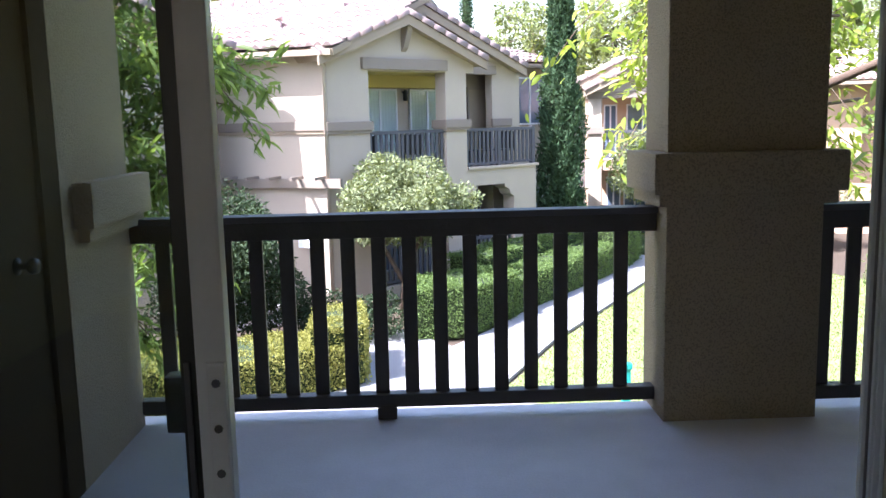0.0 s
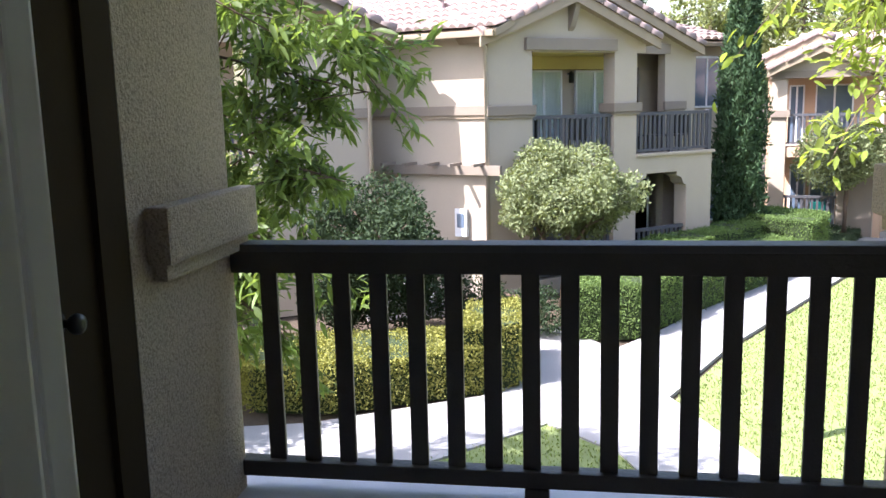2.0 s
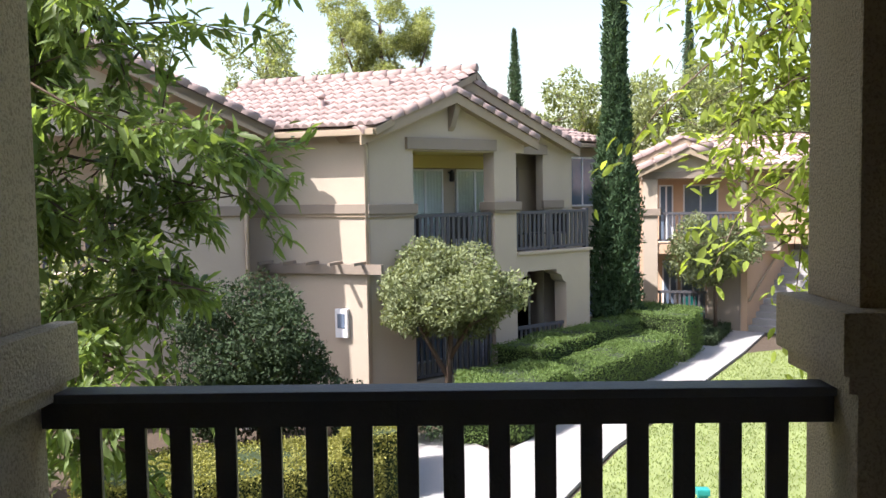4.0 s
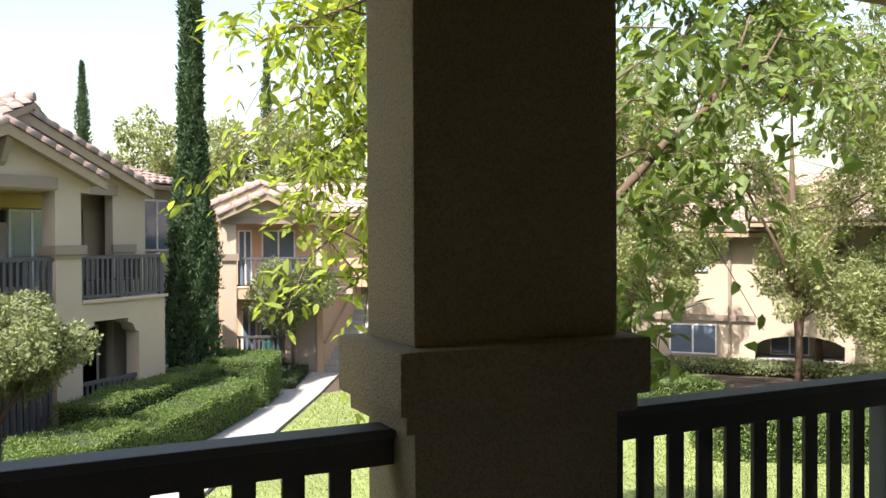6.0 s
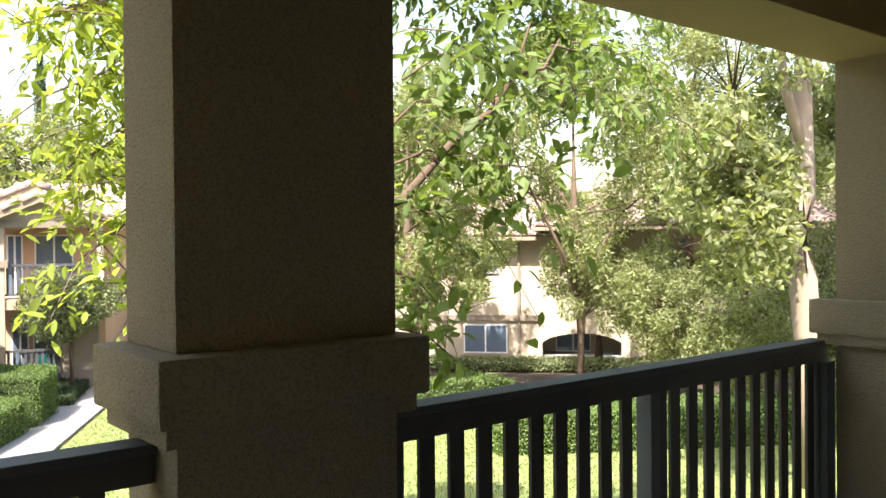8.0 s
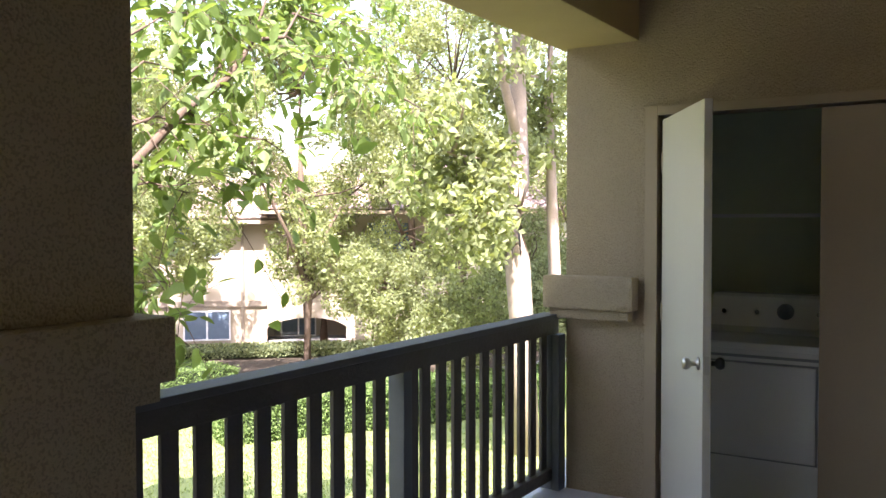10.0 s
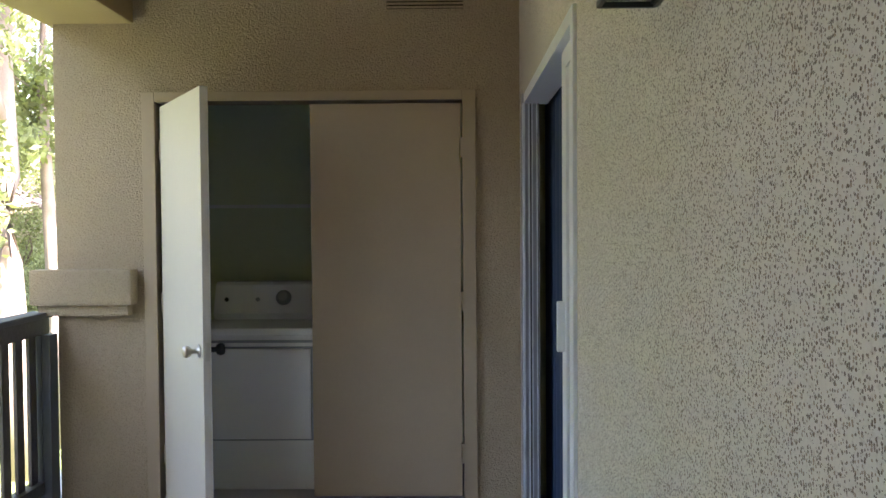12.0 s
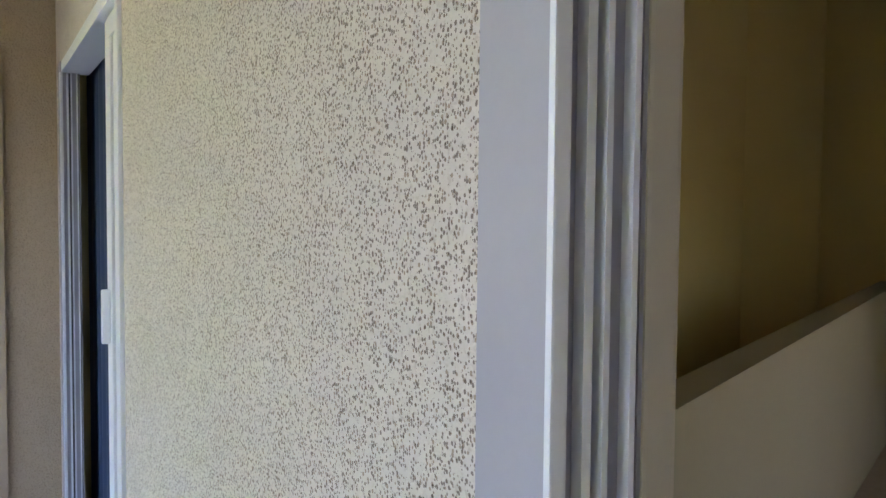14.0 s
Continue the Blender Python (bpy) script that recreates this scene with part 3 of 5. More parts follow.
LAWN = [(.95, 3.2), (2.3, 9.0), (1.35, 11.6), (2.6, 14.3), (4.9, 18.3), (7.6, 23.0), (9.0, 23.6), (13.5, 15.0), (30, 9.5), (30, 2.5), (.95, 2.5)]
sheet("lawn", LAWN, GZ + .0, M_LAWN, "short sunlit lawn")
sheet("lawn", [(-6, 2.5), (-.3, 2.5), (.9, 8.6), (.55, 9.6), (-.4, 10.6), (-2.0, 9.0), (-3.4, 8.4), (-6, 7.9)], GZ + .0, M_LAWN, "small lawn between the paths")
sheet("path_concrete", [(-.3, 2.46), (.95, 2.46), (2.35, 9.0), (1.3, 11.7), (2.5, 14.3), (4.8, 18.3), (7.5, 23.0), (9.2, 26.2), (7.6, 27.2), (5.9, 23.4),
                        (3.3, 18.8), (1.6, 15.6), (.6, 14.1), (-.4, 15.6), (-1.0, 15.3), (-.85, 12.4), (-1.4, 11.5), (-3.6, 10.2), (-8, 9.1), (-8, 7.4),
                        (-3.4, 8.3), (-1.9, 8.95), (-.4, 10.5), (.5, 9.6), (.9, 8.6)], GZ + .03, M_PATH, "pale concrete garden path")
sheet("path_far", [(11.0, 16.4), (20, 12.2), (30, 9.2), (30, 10.3), (20, 13.4), (11.4, 17.4)], GZ + .03, M_PATH, "pale concrete path beyond the lawn")


def in_poly(px, py, poly):
    inside = np.zeros(len(px), bool)
    j = len(poly) - 1
    for i in range(len(poly)):
        (xi, yi), (xj, yj) = poly[i], poly[j]
        c = ((yi > py) != (yj > py)) & (px < (xj - xi) * (py - yi) / (yj - yi + 1e-9) + xi)
        inside ^= c
        j = i
    return inside


g = np.random.default_rng(5)
px, py = g.uniform(-6, 20, 260000), g.uniform(2.6, 24, 260000)
small = [(-6, 2.5), (-.3, 2.5), (.9, 8.6), (.55, 9.6), (-.4, 10.6), (-2.0, 9.0), (-3.4, 8.4), (-6, 7.9)]
ok = in_poly(px, py, LAWN) | in_poly(px, py, small)
px, py = px[ok], py[ok]
leaves("grass", np.stack([px, py, np.full(len(px), GZ)], 1), .05, .016, M_GRASS, None, 3, "short lawn grass", -2.2, "stuff")


# ---- hedges ----
def hedge(name, poly, z0, z1, mt, n, seed, label, size=.046):
    """A clipped hedge: a near-black core painted as the shade within, and leaves over its top and sides."""
    t = thing(name, label=label, category="hedge")
    n = int(n * 1.7)
    cx, cy = sum(p[0] for p in poly) / len(poly), sum(p[1] for p in poly) / len(poly)
    ins = [(cx + (x - cx) * .93, cy + (y - cy) * .93) for x, y in poly]
    prism("core", ins, z0, z1 - .07, M_LEAFSHADE, t)
    gg = np.random.default_rng(seed)
    per = [math.dist(poly[i], poly[(i + 1) % len(poly)]) for i in range(len(poly))]
    xs, ys = [p[0] for p in poly], [p[1] for p in poly]
    qx, qy = gg.uniform(min(xs), max(xs), n * 3), gg.uniform(min(ys), max(ys), n * 3)
    k = in_poly(qx, qy, poly)
    qx, qy = qx[k][:n // 2], qy[k][:n // 2]
    wave = .035 * np.sin(qx * 3.1 + qy * 1.7) + .02 * np.sin(qy * 7.3)
    top = np.stack([qx, qy, z1 - .07 + wave + gg.normal(0, .025, len(qx))], 1)
    side = []
    tot = sum(per)
    for i, l in enumerate(per):
        m_ = int(n / 2 * l / tot)
        u = gg.uniform(0, 1, m_)
        a, b = np.array(poly[i]), np.array(poly[(i + 1) % len(poly)])
        p = a + (b - a) * u[:, None] + gg.normal(0, .03, (m_, 2))
        zz = gg.uniform(z0 + .05, z1 - .03, m_)
        side.append(np.column_stack([p, zz]))
    pts = np.concatenate([top] + side)
    leaves("foliage", pts, size, size * .55, mt, t, seed, "", -.2, out=None)
    return t


hedge("boxwood_hedge", [(-4.6, 10.5), (-3.4, 10.55), (-1.15, 11.7), (-1.3, 12.9), (-4.2, 12.2), (-5.5, 11.6)], GZ, -2.02, M_HEDGESUN, 22000, 11,
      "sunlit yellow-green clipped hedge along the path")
hedge("boxwood_hedge", [(-1.7, 11.5), (-.85, 11.95), (-1.0, 13.6), (-1.8, 13.4)], GZ, -1.72, M_HEDGESUN, 9000, 12, "taller clipped hedge block at the path's fork")
hedge("boxwood_hedge", [(-.1, 14.6), (1.0, 14.75), (2.1, 16.4), (1.3, 17.2), (-.1, 16.2)], GZ, -1.75, M_HEDGE, 15000, 13, "clipped hedge block at the path's bend")
hedge("boxwood_hedge", [(1.1, 16.7), (2.1, 16.5), (5.35, 21.3), (4.5, 22.0)], GZ, -1.95, M_HEDGE, 20000, 14, "low clipped hedge along the path")
hedge("boxwood_hedge", [(.6, 18.6), (1.6, 18.2), (4.8, 22.6), (4.0, 23.4)], GZ, -1.7, M_HEDGE, 18000, 15, "long clipped hedge below the balconies")
hedge("boxwood_hedge", [(4.3, 22.7), (5.6, 21.6), (6.5, 23.3), (5.1, 24.6)], GZ, -1.55, M_HEDGE, 12000, 16, "tall clipped hedge block by the path")
hedge("groundcover", [(6.6, 24.2), (7.0, 23.9), (8.2, 26.4), (7.5, 27.2), (6.0, 25.5)], GZ, -2.45, M_BUSHSHADE, 6000, 17, "low dark groundcover by the path")
hedge("boxwood_hedge", [(11.9, 12.7), (23, 5.6), (23.8, 6.8), (12.7, 14.0)], GZ, -1.95, M_HEDGE, 34000, 18, "long sunlit hedge beyond the lawn", .07)
hedge("low_planting", [(15.6, 25.2), (27.0, 12.6), (28.1, 13.6), (16.7, 26.2)], GZ, -2.5, M_BUSH, 14000, 20, "low leafy planting in front of the far house", .10)
hedge("boxwood_hedge", [(10.7, 18.6), (11.7, 17.5), (15.5, 16.0), (15.5, 17.5)], GZ, -2.0, M_HEDGE, 7000, 19, "sunlit hedge by the far path", .07)


# ---- roofs ----
def tile_roof(name, p0, p1, p2, p3, parent, pitch=.28, course=.40):
    """Barrel tiles over the quad p0 p1 (eave) p2 p3 (ridge, p3 above p0): corrugated, with stepped courses."""
    p0, p1, p2, p3 = [Vector(p) for p in (p0, p1, p2, p3)]
    wide, high = max((p1 - p0).length, (p2 - p3).length), max((p3 - p0).length, (p2 - p1).length)
    nc, nr = max(2, int(wide / pitch)), max(2, int(high / course))
    up = (p1 - p0).cross(p3 - p0).normalized()
    if up.z < 0:
        up = -up
    gg = random.Random(len(name) + nc)
    bm = bmesh.new()
    for r in range(nr):
        va, vb = r / nr, min(1, (r + 1.12) / nr)
        for c in range(nc):
            jit = gg.uniform(-.008, .012)
            rows = []
            for v, lift in ((va, .05 + jit), (vb, .0 + jit)):
                line = []
                for k in range(5):
                    u = (c + k / 4) / nc
                    base = (p0 + (p1 - p0) * u) * (1 - v) + (p3 + (p2 - p3) * u) * v
                    line.append(bm.verts.new(base + up * (lift + .09 * math.sin(math.pi * k / 4))))
                rows.append(line)
            for k in range(4):
                bm.faces.new((rows[0][k], rows[0][k + 1], rows[1][k + 1], rows[1][k])).smooth = True
            bm.faces.new(rows[0][::-1])
    ob = part(name, bm, M_TILE, parent)
    ob["kind"] = "stuff"
    bm = bmesh.new()
    q = [bm.verts.new(p - up * s) for s in (.02, .16) for p in (p0, p1, p2, p3)]
    for f in ((0, 1, 2, 3), (7, 6, 5, 4), (0, 4, 5, 1), (1, 5, 6, 2), (2, 6, 7, 3), (3, 7, 4, 0)):
        bm.faces.new([q[i] for i in f])
    part("roof_deck", bm, M_FASCIA, parent)
    return ob


def cap_tiles(a, b, parent, step=.36, r=.11):
    """A line of overlapping half-round tiles from a to b."""
    a, b = Vector(a), Vector(b)
    n = max(1, int((b - a).length / step))
    me = None
    for i in range(n):
        if me is None:
            bm = bmesh.new()
            R = [[bm.verts.new((x, rr * math.cos(t), rr * math.sin(t))) for t in (math.pi * (-.15 + 1.3 * k / 6) for k in range(7))]
                 for x, rr in ((0, r * 1.12), (step * 1.15, r * .9))]
            for k in range(6):
                bm.faces.new((R[0][k], R[0][k + 1], R[1][k + 1], R[1][k])).smooth = True
            bm.faces.new(R[0][::-1])
            bm.faces.new(R[1])
            me = bpy.data.meshes.new("cap_tile")
            bm.to_mesh(me)
            bm.free()
            me.materials.append(M_TILE)
        ob = new("cap_tile", me)
        ob.parent = parent
        d = (b - a).normalized()
        m = d.to_track_quat("X", "Z").to_matrix().to_4x4()
        m.translation = a + (b - a) * (i / n)
        ob.matrix_basis = m


def small_rail(x0, x1, y, z, parent, ydir=None, mt=None):
    """A neighbour's balcony railing, 1 m above z, along x."""
    mt = mt or M_RAILFAR
    box("balcony_top_rail", (x0, y - .04, z + .94), (x1, y + .04, z + 1.02), mt, parent)
    box("balcony_bottom_rail", (x0, y - .03, z + .10), (x1, y + .03, z + .16), mt, parent)
    n = int((x1 - x0) / .145)
    me = None
    for i in range(n):
        x = x0 + (i + .5) * (x1 - x0) / n
        if me is None:
            ob = box("baluster", (-.035, -.018, .16), (.035, .018, .94), mt, parent)
            me = ob.data
        else:
            ob = new("baluster", me)
            ob.parent = parent
        ob.location = (x, y, z)


M_RAILFAR = mat("weathered_dark_rail", (0.075, 0.075, 0.09), .6, noise_scale=5, var=.2)


def window(parent, x0, x1, y, z0, z1, mt=None, curtain_in=True, name="window"):
    # near-black block painted as the unlit room behind the pane
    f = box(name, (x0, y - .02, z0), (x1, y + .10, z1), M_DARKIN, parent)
    for a, b in (((x0 - .05, y - .05, z0 - .05), (x0, y + .02, z1 + .05)), ((x1, y - .05, z0 - .05), (x1 + .05, y + .02, z1 + .05)),
                 ((x0, y - .05, z1), (x1, y + .02, z1 + .05)), ((x0, y - .05, z0 - .05), (x1, y + .02, z0)),
                 (((x0 + x1) / 2 - .03, y - .05, z0), ((x0 + x1) / 2 + .03, y - .02, z1))):
        box("frame", a, b, M_WHITEMETAL, f)
    box("pane", (x0, y - .036, z0), (x1, y - .03, z1), M_GLASSSKY if not curtain_in else M_GLASS, f)
    if curtain_in:
        bm = bmesh.new()
        n = 40
        rw = [[bm.verts.new((x0 + (x1 - x0) * i / n, y - .024 + .004 * math.sin(i * 1.7), z)) for i in range(n + 1)] for z in (z0, z1)]
        for i in range(n):
            bm.faces.new((rw[0][i], rw[0][i + 1], rw[1][i + 1], rw[1][i]))
        part("curtain", bm, M_CURTAIN, f)
    return f


# ---- the apartment house across the path ----
F2, GB, EV = 0.2, -2.8, 2.78                   # its upper floor, ground and eave heights
house = thing("apartment_building", pose(-1.70, 17.57, 0, 0, 0, 40), label="two-storey taupe stucco apartment house with a clay tile roof",
              category="building")


def hbox(name, a, b, mt=None, **k):
    return box(name, a, b, mt or M_FARSTUCCO, house, **k)


# gabled front: pieces of wall round the two balconies
GX, GZ1, RKS = 1.85, 3.64, .39                 # apex of the first gable, its height, slope
slab_xz("gable_wall", [(-.22, 2.52), (4.15, 2.52), (4.15, 2.74), (GX, GZ1), (-.22, 2.83)], 0, .25, M_FARSTUCCO, house)
hbox("wall", (-.22, 0, GB), (.90, .375, 2.52))
hbox("pier", (3.21, 0, GB), (3.89, .375, 2.52))
hbox("balcony_front", (.90, 0, F2 - .45), (3.21, .25, F2 - .02))
hbox("balcony_floor", (.90, .25, F2 - .3), (6.38, 1.7, F2 - .02), M_FARBAND)
hbox("balcony_front", (3.89, 0, -.27), (6.41, .25, F2 - .06))
hbox("coping", (3.89, -.06, F2 - .06), (6.47, .27, F2 + .01), M_FARSTUCCO, bevel=.01)
hbox("pier", (5.56, 0, GB), (6.41, .40, -.27))
slab_xz("corbel", [(5.56, -.27), (5.56, -.62), (5.44, -.56), (5.38, -.42), (5.22, -.36), (5.22, -.27)], 0, .40, M_FARSTUCCO, house)
slab_xz("corbel", [(3.89, -.27), (4.22, -.27), (4.22, -.36), (4.06, -.42), (4.0, -.56), (3.89, -.62)], 0, .40, M_FARSTUCCO, house)
hbox("side_wall", (6.20, .40, GB), (6.41, 2.0, F2 - .3))
# back wall of the balconies, the soffit over the doors, the second gable
hbox("wall_back", (-.0, 1.74, GB), (5.4, 1.94, 2.6))
# soffit box and ceiling painted in the reflected-sun yellow
hbox("door_head", (.90, 1.5, 2.22), (4.7, 1.74, 2.52), M_CEILGLOW)
hbox("balcony_ceiling", (.03, .375, 2.52), (3.89, 1.74, 2.66), M_CEILGLOW)
hbox("wall_inner", (-.22, .375, GB), (-.0, 1.94, 2.6))
slab_xz("gable_wall", [(5.78, GB), (6.85, GB), (6.85, 2.66), (3.15, 4.06), (2.6, 3.9), (2.6, 2.68), (5.78, 2.68)], 1.0, 1.25, M_FARSTUCCO, house)
hbox("side_wall", (6.6, 1.25, GB), (6.85, 2.0, 2.68))
hbox("window_wall", (6.85, 1.9, GB), (9.0, 2.1, 2.86))
hbox("side_wall", (8.8, 2.1, GB), (9.0, 9, 2.86))
hbox("back_mass", (.0, 2.2, GB), (8.7, 9.5, 2.62))
# lintels and sill bands
hbox("lintel", (.70, -.09, 2.55), (3.22, .02, 2.80), M_FARBAND, bevel=.01)
hbox("lintel", (4.3, .90, 2.56), (5.86, 1.0, 2.80), M_FARBAND, bevel=.01)
for x0, x1, y0, y1 in ((-.30, .96, -.08, .40), (3.13, 3.98, -.09, .45), (5.72, 6.48, .92, 1.0), (6.85, 7.4, 1.82, 1.9)):
    hbox("sill_band", (x0, y0, 1.20), (x1, y1, 1.40), M_FARBAND, bevel=.015)
    hbox("sill_band", (x0 + .03, y0 + .03, 1.14), (x1 - .03, y1 - .02, 1.20), M_FARBAND)
# storage recess, doors and windows
hbox("recess_wall", (4.95, 1.70, F2), (6.5, 1.74, 2.62), M_FARBAND)
hbox("storage_door", (5.55, 1.66, F2), (6.22, 1.70, 2.20), M_FASCIA)
for x0 in (5.49, 6.22):
    hbox("door_frame", (x0, 1.64, F2), (x0 + .06, 1.70, 2.26), M_FARBAND)
window(house, 2.00, 3.00, 1.72, F2 + .05, 2.15, name="sliding_door")
window(house, 3.52, 4.62, 1.72, F2 + .05, 2.15, name="sliding_door")
window(house, 7.58, 8.8, 1.88, F2 + 1.05, 2.53, curtain_in=False)
window(house, 7.3, 8.7, 1.88, GB + .9, -.75, curtain_in=False)
window(house, 1.1, 3.0, 1.72, GB + .4, -.5, curtain_in=False, name="sliding_door")
window(house, 4.3, 5.9, 1.72, GB + .3, -.6, name="sliding_door")
part("lamp", lathe(bmesh.new(), [(.05, 0), (.07, .03), (.06, .19), (.09, .21), (.02, .28)], pose(3.28, 1.62, 1.90), 6), M_BLACK, house)
hbox("lamp_bracket", (3.26, 1.66, 2.10), (3.30, 1.74, 2.14), M_BLACK)
hbox("patio_wall", (.90, .05, GB), (3.21, .2, GB + .35))
small_rail(.90, 3.21, .10, F2 - .05, house)
small_rail(3.89, 6.36, .08, F2 - .05, house)
hbox("rail_post", (6.30, .03, F2), (6.41, .14, F2 + 1.0), M_RAILFAR)
hbox("rail_post", (5.02, .04, F2), (5.10, .12, F2 + .9), M_RAILFAR)
small_rail(.90, 3.21, .12, GB + .3, house)
small_rail(3.89, 5.56, .12, GB + .2, house)
for x, y in ((4.45, .75), (5.75, .6), (5.2, .9), (2.9, .9), (1.7, .8)):
    c_ = thing("patio_chair", house.matrix_basis @ pose(x, y, F2 - .02, 0, 0, x * 50), label="dark patio chair on the balcony opposite", category="chair", group="balcony chairs")
    box("seat", (-.24, -.24, .38), (.24, .24, .42), M_BLACK, c_, .01)
    box("backrest", (-.24, .20, .42), (.24, .24, .88), M_BLACK, c_, .01)
    for sx in (-.22, .19):
        for sy in (-.22, .19):
            box("leg", (sx, sy, 0), (sx + .03, sy + .03, .38), M_BLACK, c_)
# gable bracket
bm = bmesh.new()
q = [[bm.verts.new((x, y, z)) for y, z in ((0, 3.56), (-.26, 3.56), (-.26, 3.44), (-.09, 3.05), (0, 2.96))] for x in (GX + .02, GX + .16)]
bm.faces.new(q[0])
bm.faces.new(q[1][::-1])
for i in range(5):
    bm.faces.new((q[0][i], q[0][(i + 1) % 5], q[1][(i + 1) % 5], q[1][i]))
bmesh.ops.recalc_face_normals(bm, faces=bm.faces)
part("bracket", bm, M_FARBAND, house)
box("ridge_beam", (3.08, .66, 3.80), (3.22, 1.0, 3.98), M_FARBAND, house)


def gable(ax, az, half_l, half_r, y0, y1, sl=RKS, yl=None):
    """A gabled roof with its ridge along y: two tiled slopes, barge boards and cap tiles."""
    for s, h in ((-1, half_l), (1, half_r)):
        e = (ax + s * h, az - h * sl + .12)
        ye = yl if yl and s < 0 else y1
        tile_roof("roof_tiles", (e[0], y0, e[1]), (e[0], ye, e[1]), (ax, ye, az + .12), (ax, y0, az + .12), house)
        slab_xz("barge_board", [(e[0], e[1] - .02), (ax, az + .10), (ax, az - .12), (e[0], e[1] - .24)], y0 - .04, y0 + .02, M_FASCIA, house)
        cap_tiles((e[0], y0 + .02, e[1] + .03), (ax, y0 + .02, az + .16), house)
    cap_tiles((ax, y0, az + .18), (ax, y1, az + .18), house)


gable(GX, GZ1 + .02, 2.46, 2.45, -.3, 2.6)
gable(3.15, 4.07, 2.2, 3.65, .7, 9.0, yl=2.5)
tile_roof("roof_tiles", (6.3, 1.55, 2.95), (9.4, 1.55, 2.95), (7.4, 4.4, 3.9), (5.2, 4.4, 3.9), house)
hbox("gutter", (6.75, 1.42, 2.82), (9.3, 1.54, 2.93), M_FASCIA, bevel=.02)
# side wall (two storeys, in the sun) and left wing
side = thing("apartment_wing", pose(-1.87, 17.43, 0, 0, 0, 160.5), label="two-storey taupe stucco side wing with a clay tile roof", category="building")
box("wall", (0, -.25, GB), (3.4, 0, 2.85), M_FARSTUCCO, side)
box("sill_band", (-.05, -.02, 1.22), (3.4, .07, 1.42), M_FARBAND, side, .015)
box("sill_band", (-.02, -.02, 1.15), (3.4, .04, 1.22), M_FASCIA, side)
box("trellis_beam", (-.3, .03, -.02), (2.6, .14, .18), M_FARBAND, side)
for i in range(5):
    box("trellis_rafter", (.1 + .55 * i, -.0, .18), (.16 + .55 * i, .55, .24), M_FARBAND, side)
box("meter_box", (.52, 0, -1.35), (.80, .10, -.75), M_WHITEMETAL, side, .01)
box("meter_glass", (.58, .10, -1.15), (.74, .115, -.85), M_GLASSSKY, side)
box("gutter", (-.35, .38, 2.78), (3.7, .50, 2.90), M_FASCIA, side, .02)
bm = bmesh.new()
tube(bm, [(-.05, .42, 2.80), (-.02, .3, 2.68), (.02, .08, 2.55), (.02, .06, -2.8)], [.045] * 4)
part("downpipe", bm, M_FARSTUCCO, side)
tile_roof("roof_tiles", (-.38, .45, 2.93), (4.4, .45, 2.93), (5.2, -3.3, 4.42), (-1.25, -3.3, 4.42), side)
tile_roof("roof_tiles", (5.2, -7.5, 2.9), (-1.25, -7.5, 2.9), (-1.25, -3.3, 4.42), (5.2, -3.3, 4.42), side)
cap_tiles((-1.25, -3.3, 4.5), (5.2, -3.3, 4.5), side)
bm = bmesh.new()
add_box(bm, (.5, -2.6, 3.85), (.95, -2.2, 4.22), .03)
part("roof_vent", bm, M_TILE, side)
bm = bmesh.new()
tube(bm, [(1.55, -.9, 3.3), (1.55, -.9, 3.75)], [.07, .07])
lathe(bm, [(.10, .0), (.10, .07), (.03, .12)], pose(1.55, -.9, 3.73), 8)
part("vent_pipe", bm, M_TILE, side)

wing = thing("apartment_wing", pose(-4.35, 17.2, 0, 0, 0, 214), label="taupe stucco wing with a gabled clay tile roof", category="building")
# local x runs away to the far end of the wing, y towards the walk
box("wall", (0, -.25, GB), (2.5, 0, 2.9), M_FARSTUCCO, wing)
box("wall", (2.5, -1.5, GB), (9, -1.3, 2.9), M_FARSTUCCO, wing)
box("wall", (-.0, -3.5, GB), (.25, -.25, 2.9), M_FARSTUCCO, wing)
slab_xz("wall", [(0, 2.75), (9, 2.75), (9, 5.2), (5.6, 5.2)], -.25, 0, M_FARSTUCCO, wing)
box("sill_band", (-.05, -.02, 1.22), (2.55, .07, 1.42), M_FARBAND, wing, .015)
box("balcony_floor", (2.5, -1.3, F2 - .3), (9, 0, F2), M_FARSTUCCO, wing)
small_rail(2.5, 5.6, -.08, F2, wing)
bm = bmesh.new()
tube(bm, [(-.3, .30, 2.70), (-.15, .2, 2.6), (.02, .08, 2.45), (.02, .06, -2.8)], [.045] * 4)
part("downpipe", bm, M_FARSTUCCO, wing)
tile_roof("roof_tiles", (-.45, -5, 2.95), (-.45, .5, 2.95), (6.3, .5, 5.78), (6.3, -5, 5.78), wing)
slab_xz("barge_board", [(-.45, 2.93), (6.3, 5.76), (6.3, 5.53), (-.45, 2.70)], .44, .50, M_FASCIA, wing)
cap_tiles((-.45, .45, 2.99), (6.3, .45, 5.85), wing)
stairs = thing("garden_stair", pose(-4.2, 15.8, 0, 0, 0, 20), label="dark-railed garden stair beside the side wall", category="stairs")
for i in range(6):
    box("step", (.3 * i, 0, GZ), (.3 * i + .32, 1.0, GZ + 1.0 - .17 * i), M_PATH, stairs)
bm = bmesh.new()
for i in range(8):
    z = GZ + 1.0 - .13 * i
    add_box(bm, (.23 * i, -.02, z - .1), (.23 * i + .05, .02, z + .85))
tube(bm, [(0, 0, GZ + 1.9), (1.85, 0, GZ + .85)], [.05, .05], 6)
tagged(part("stair_rail", bm, M_RAIL, stairs), kind="stuff")

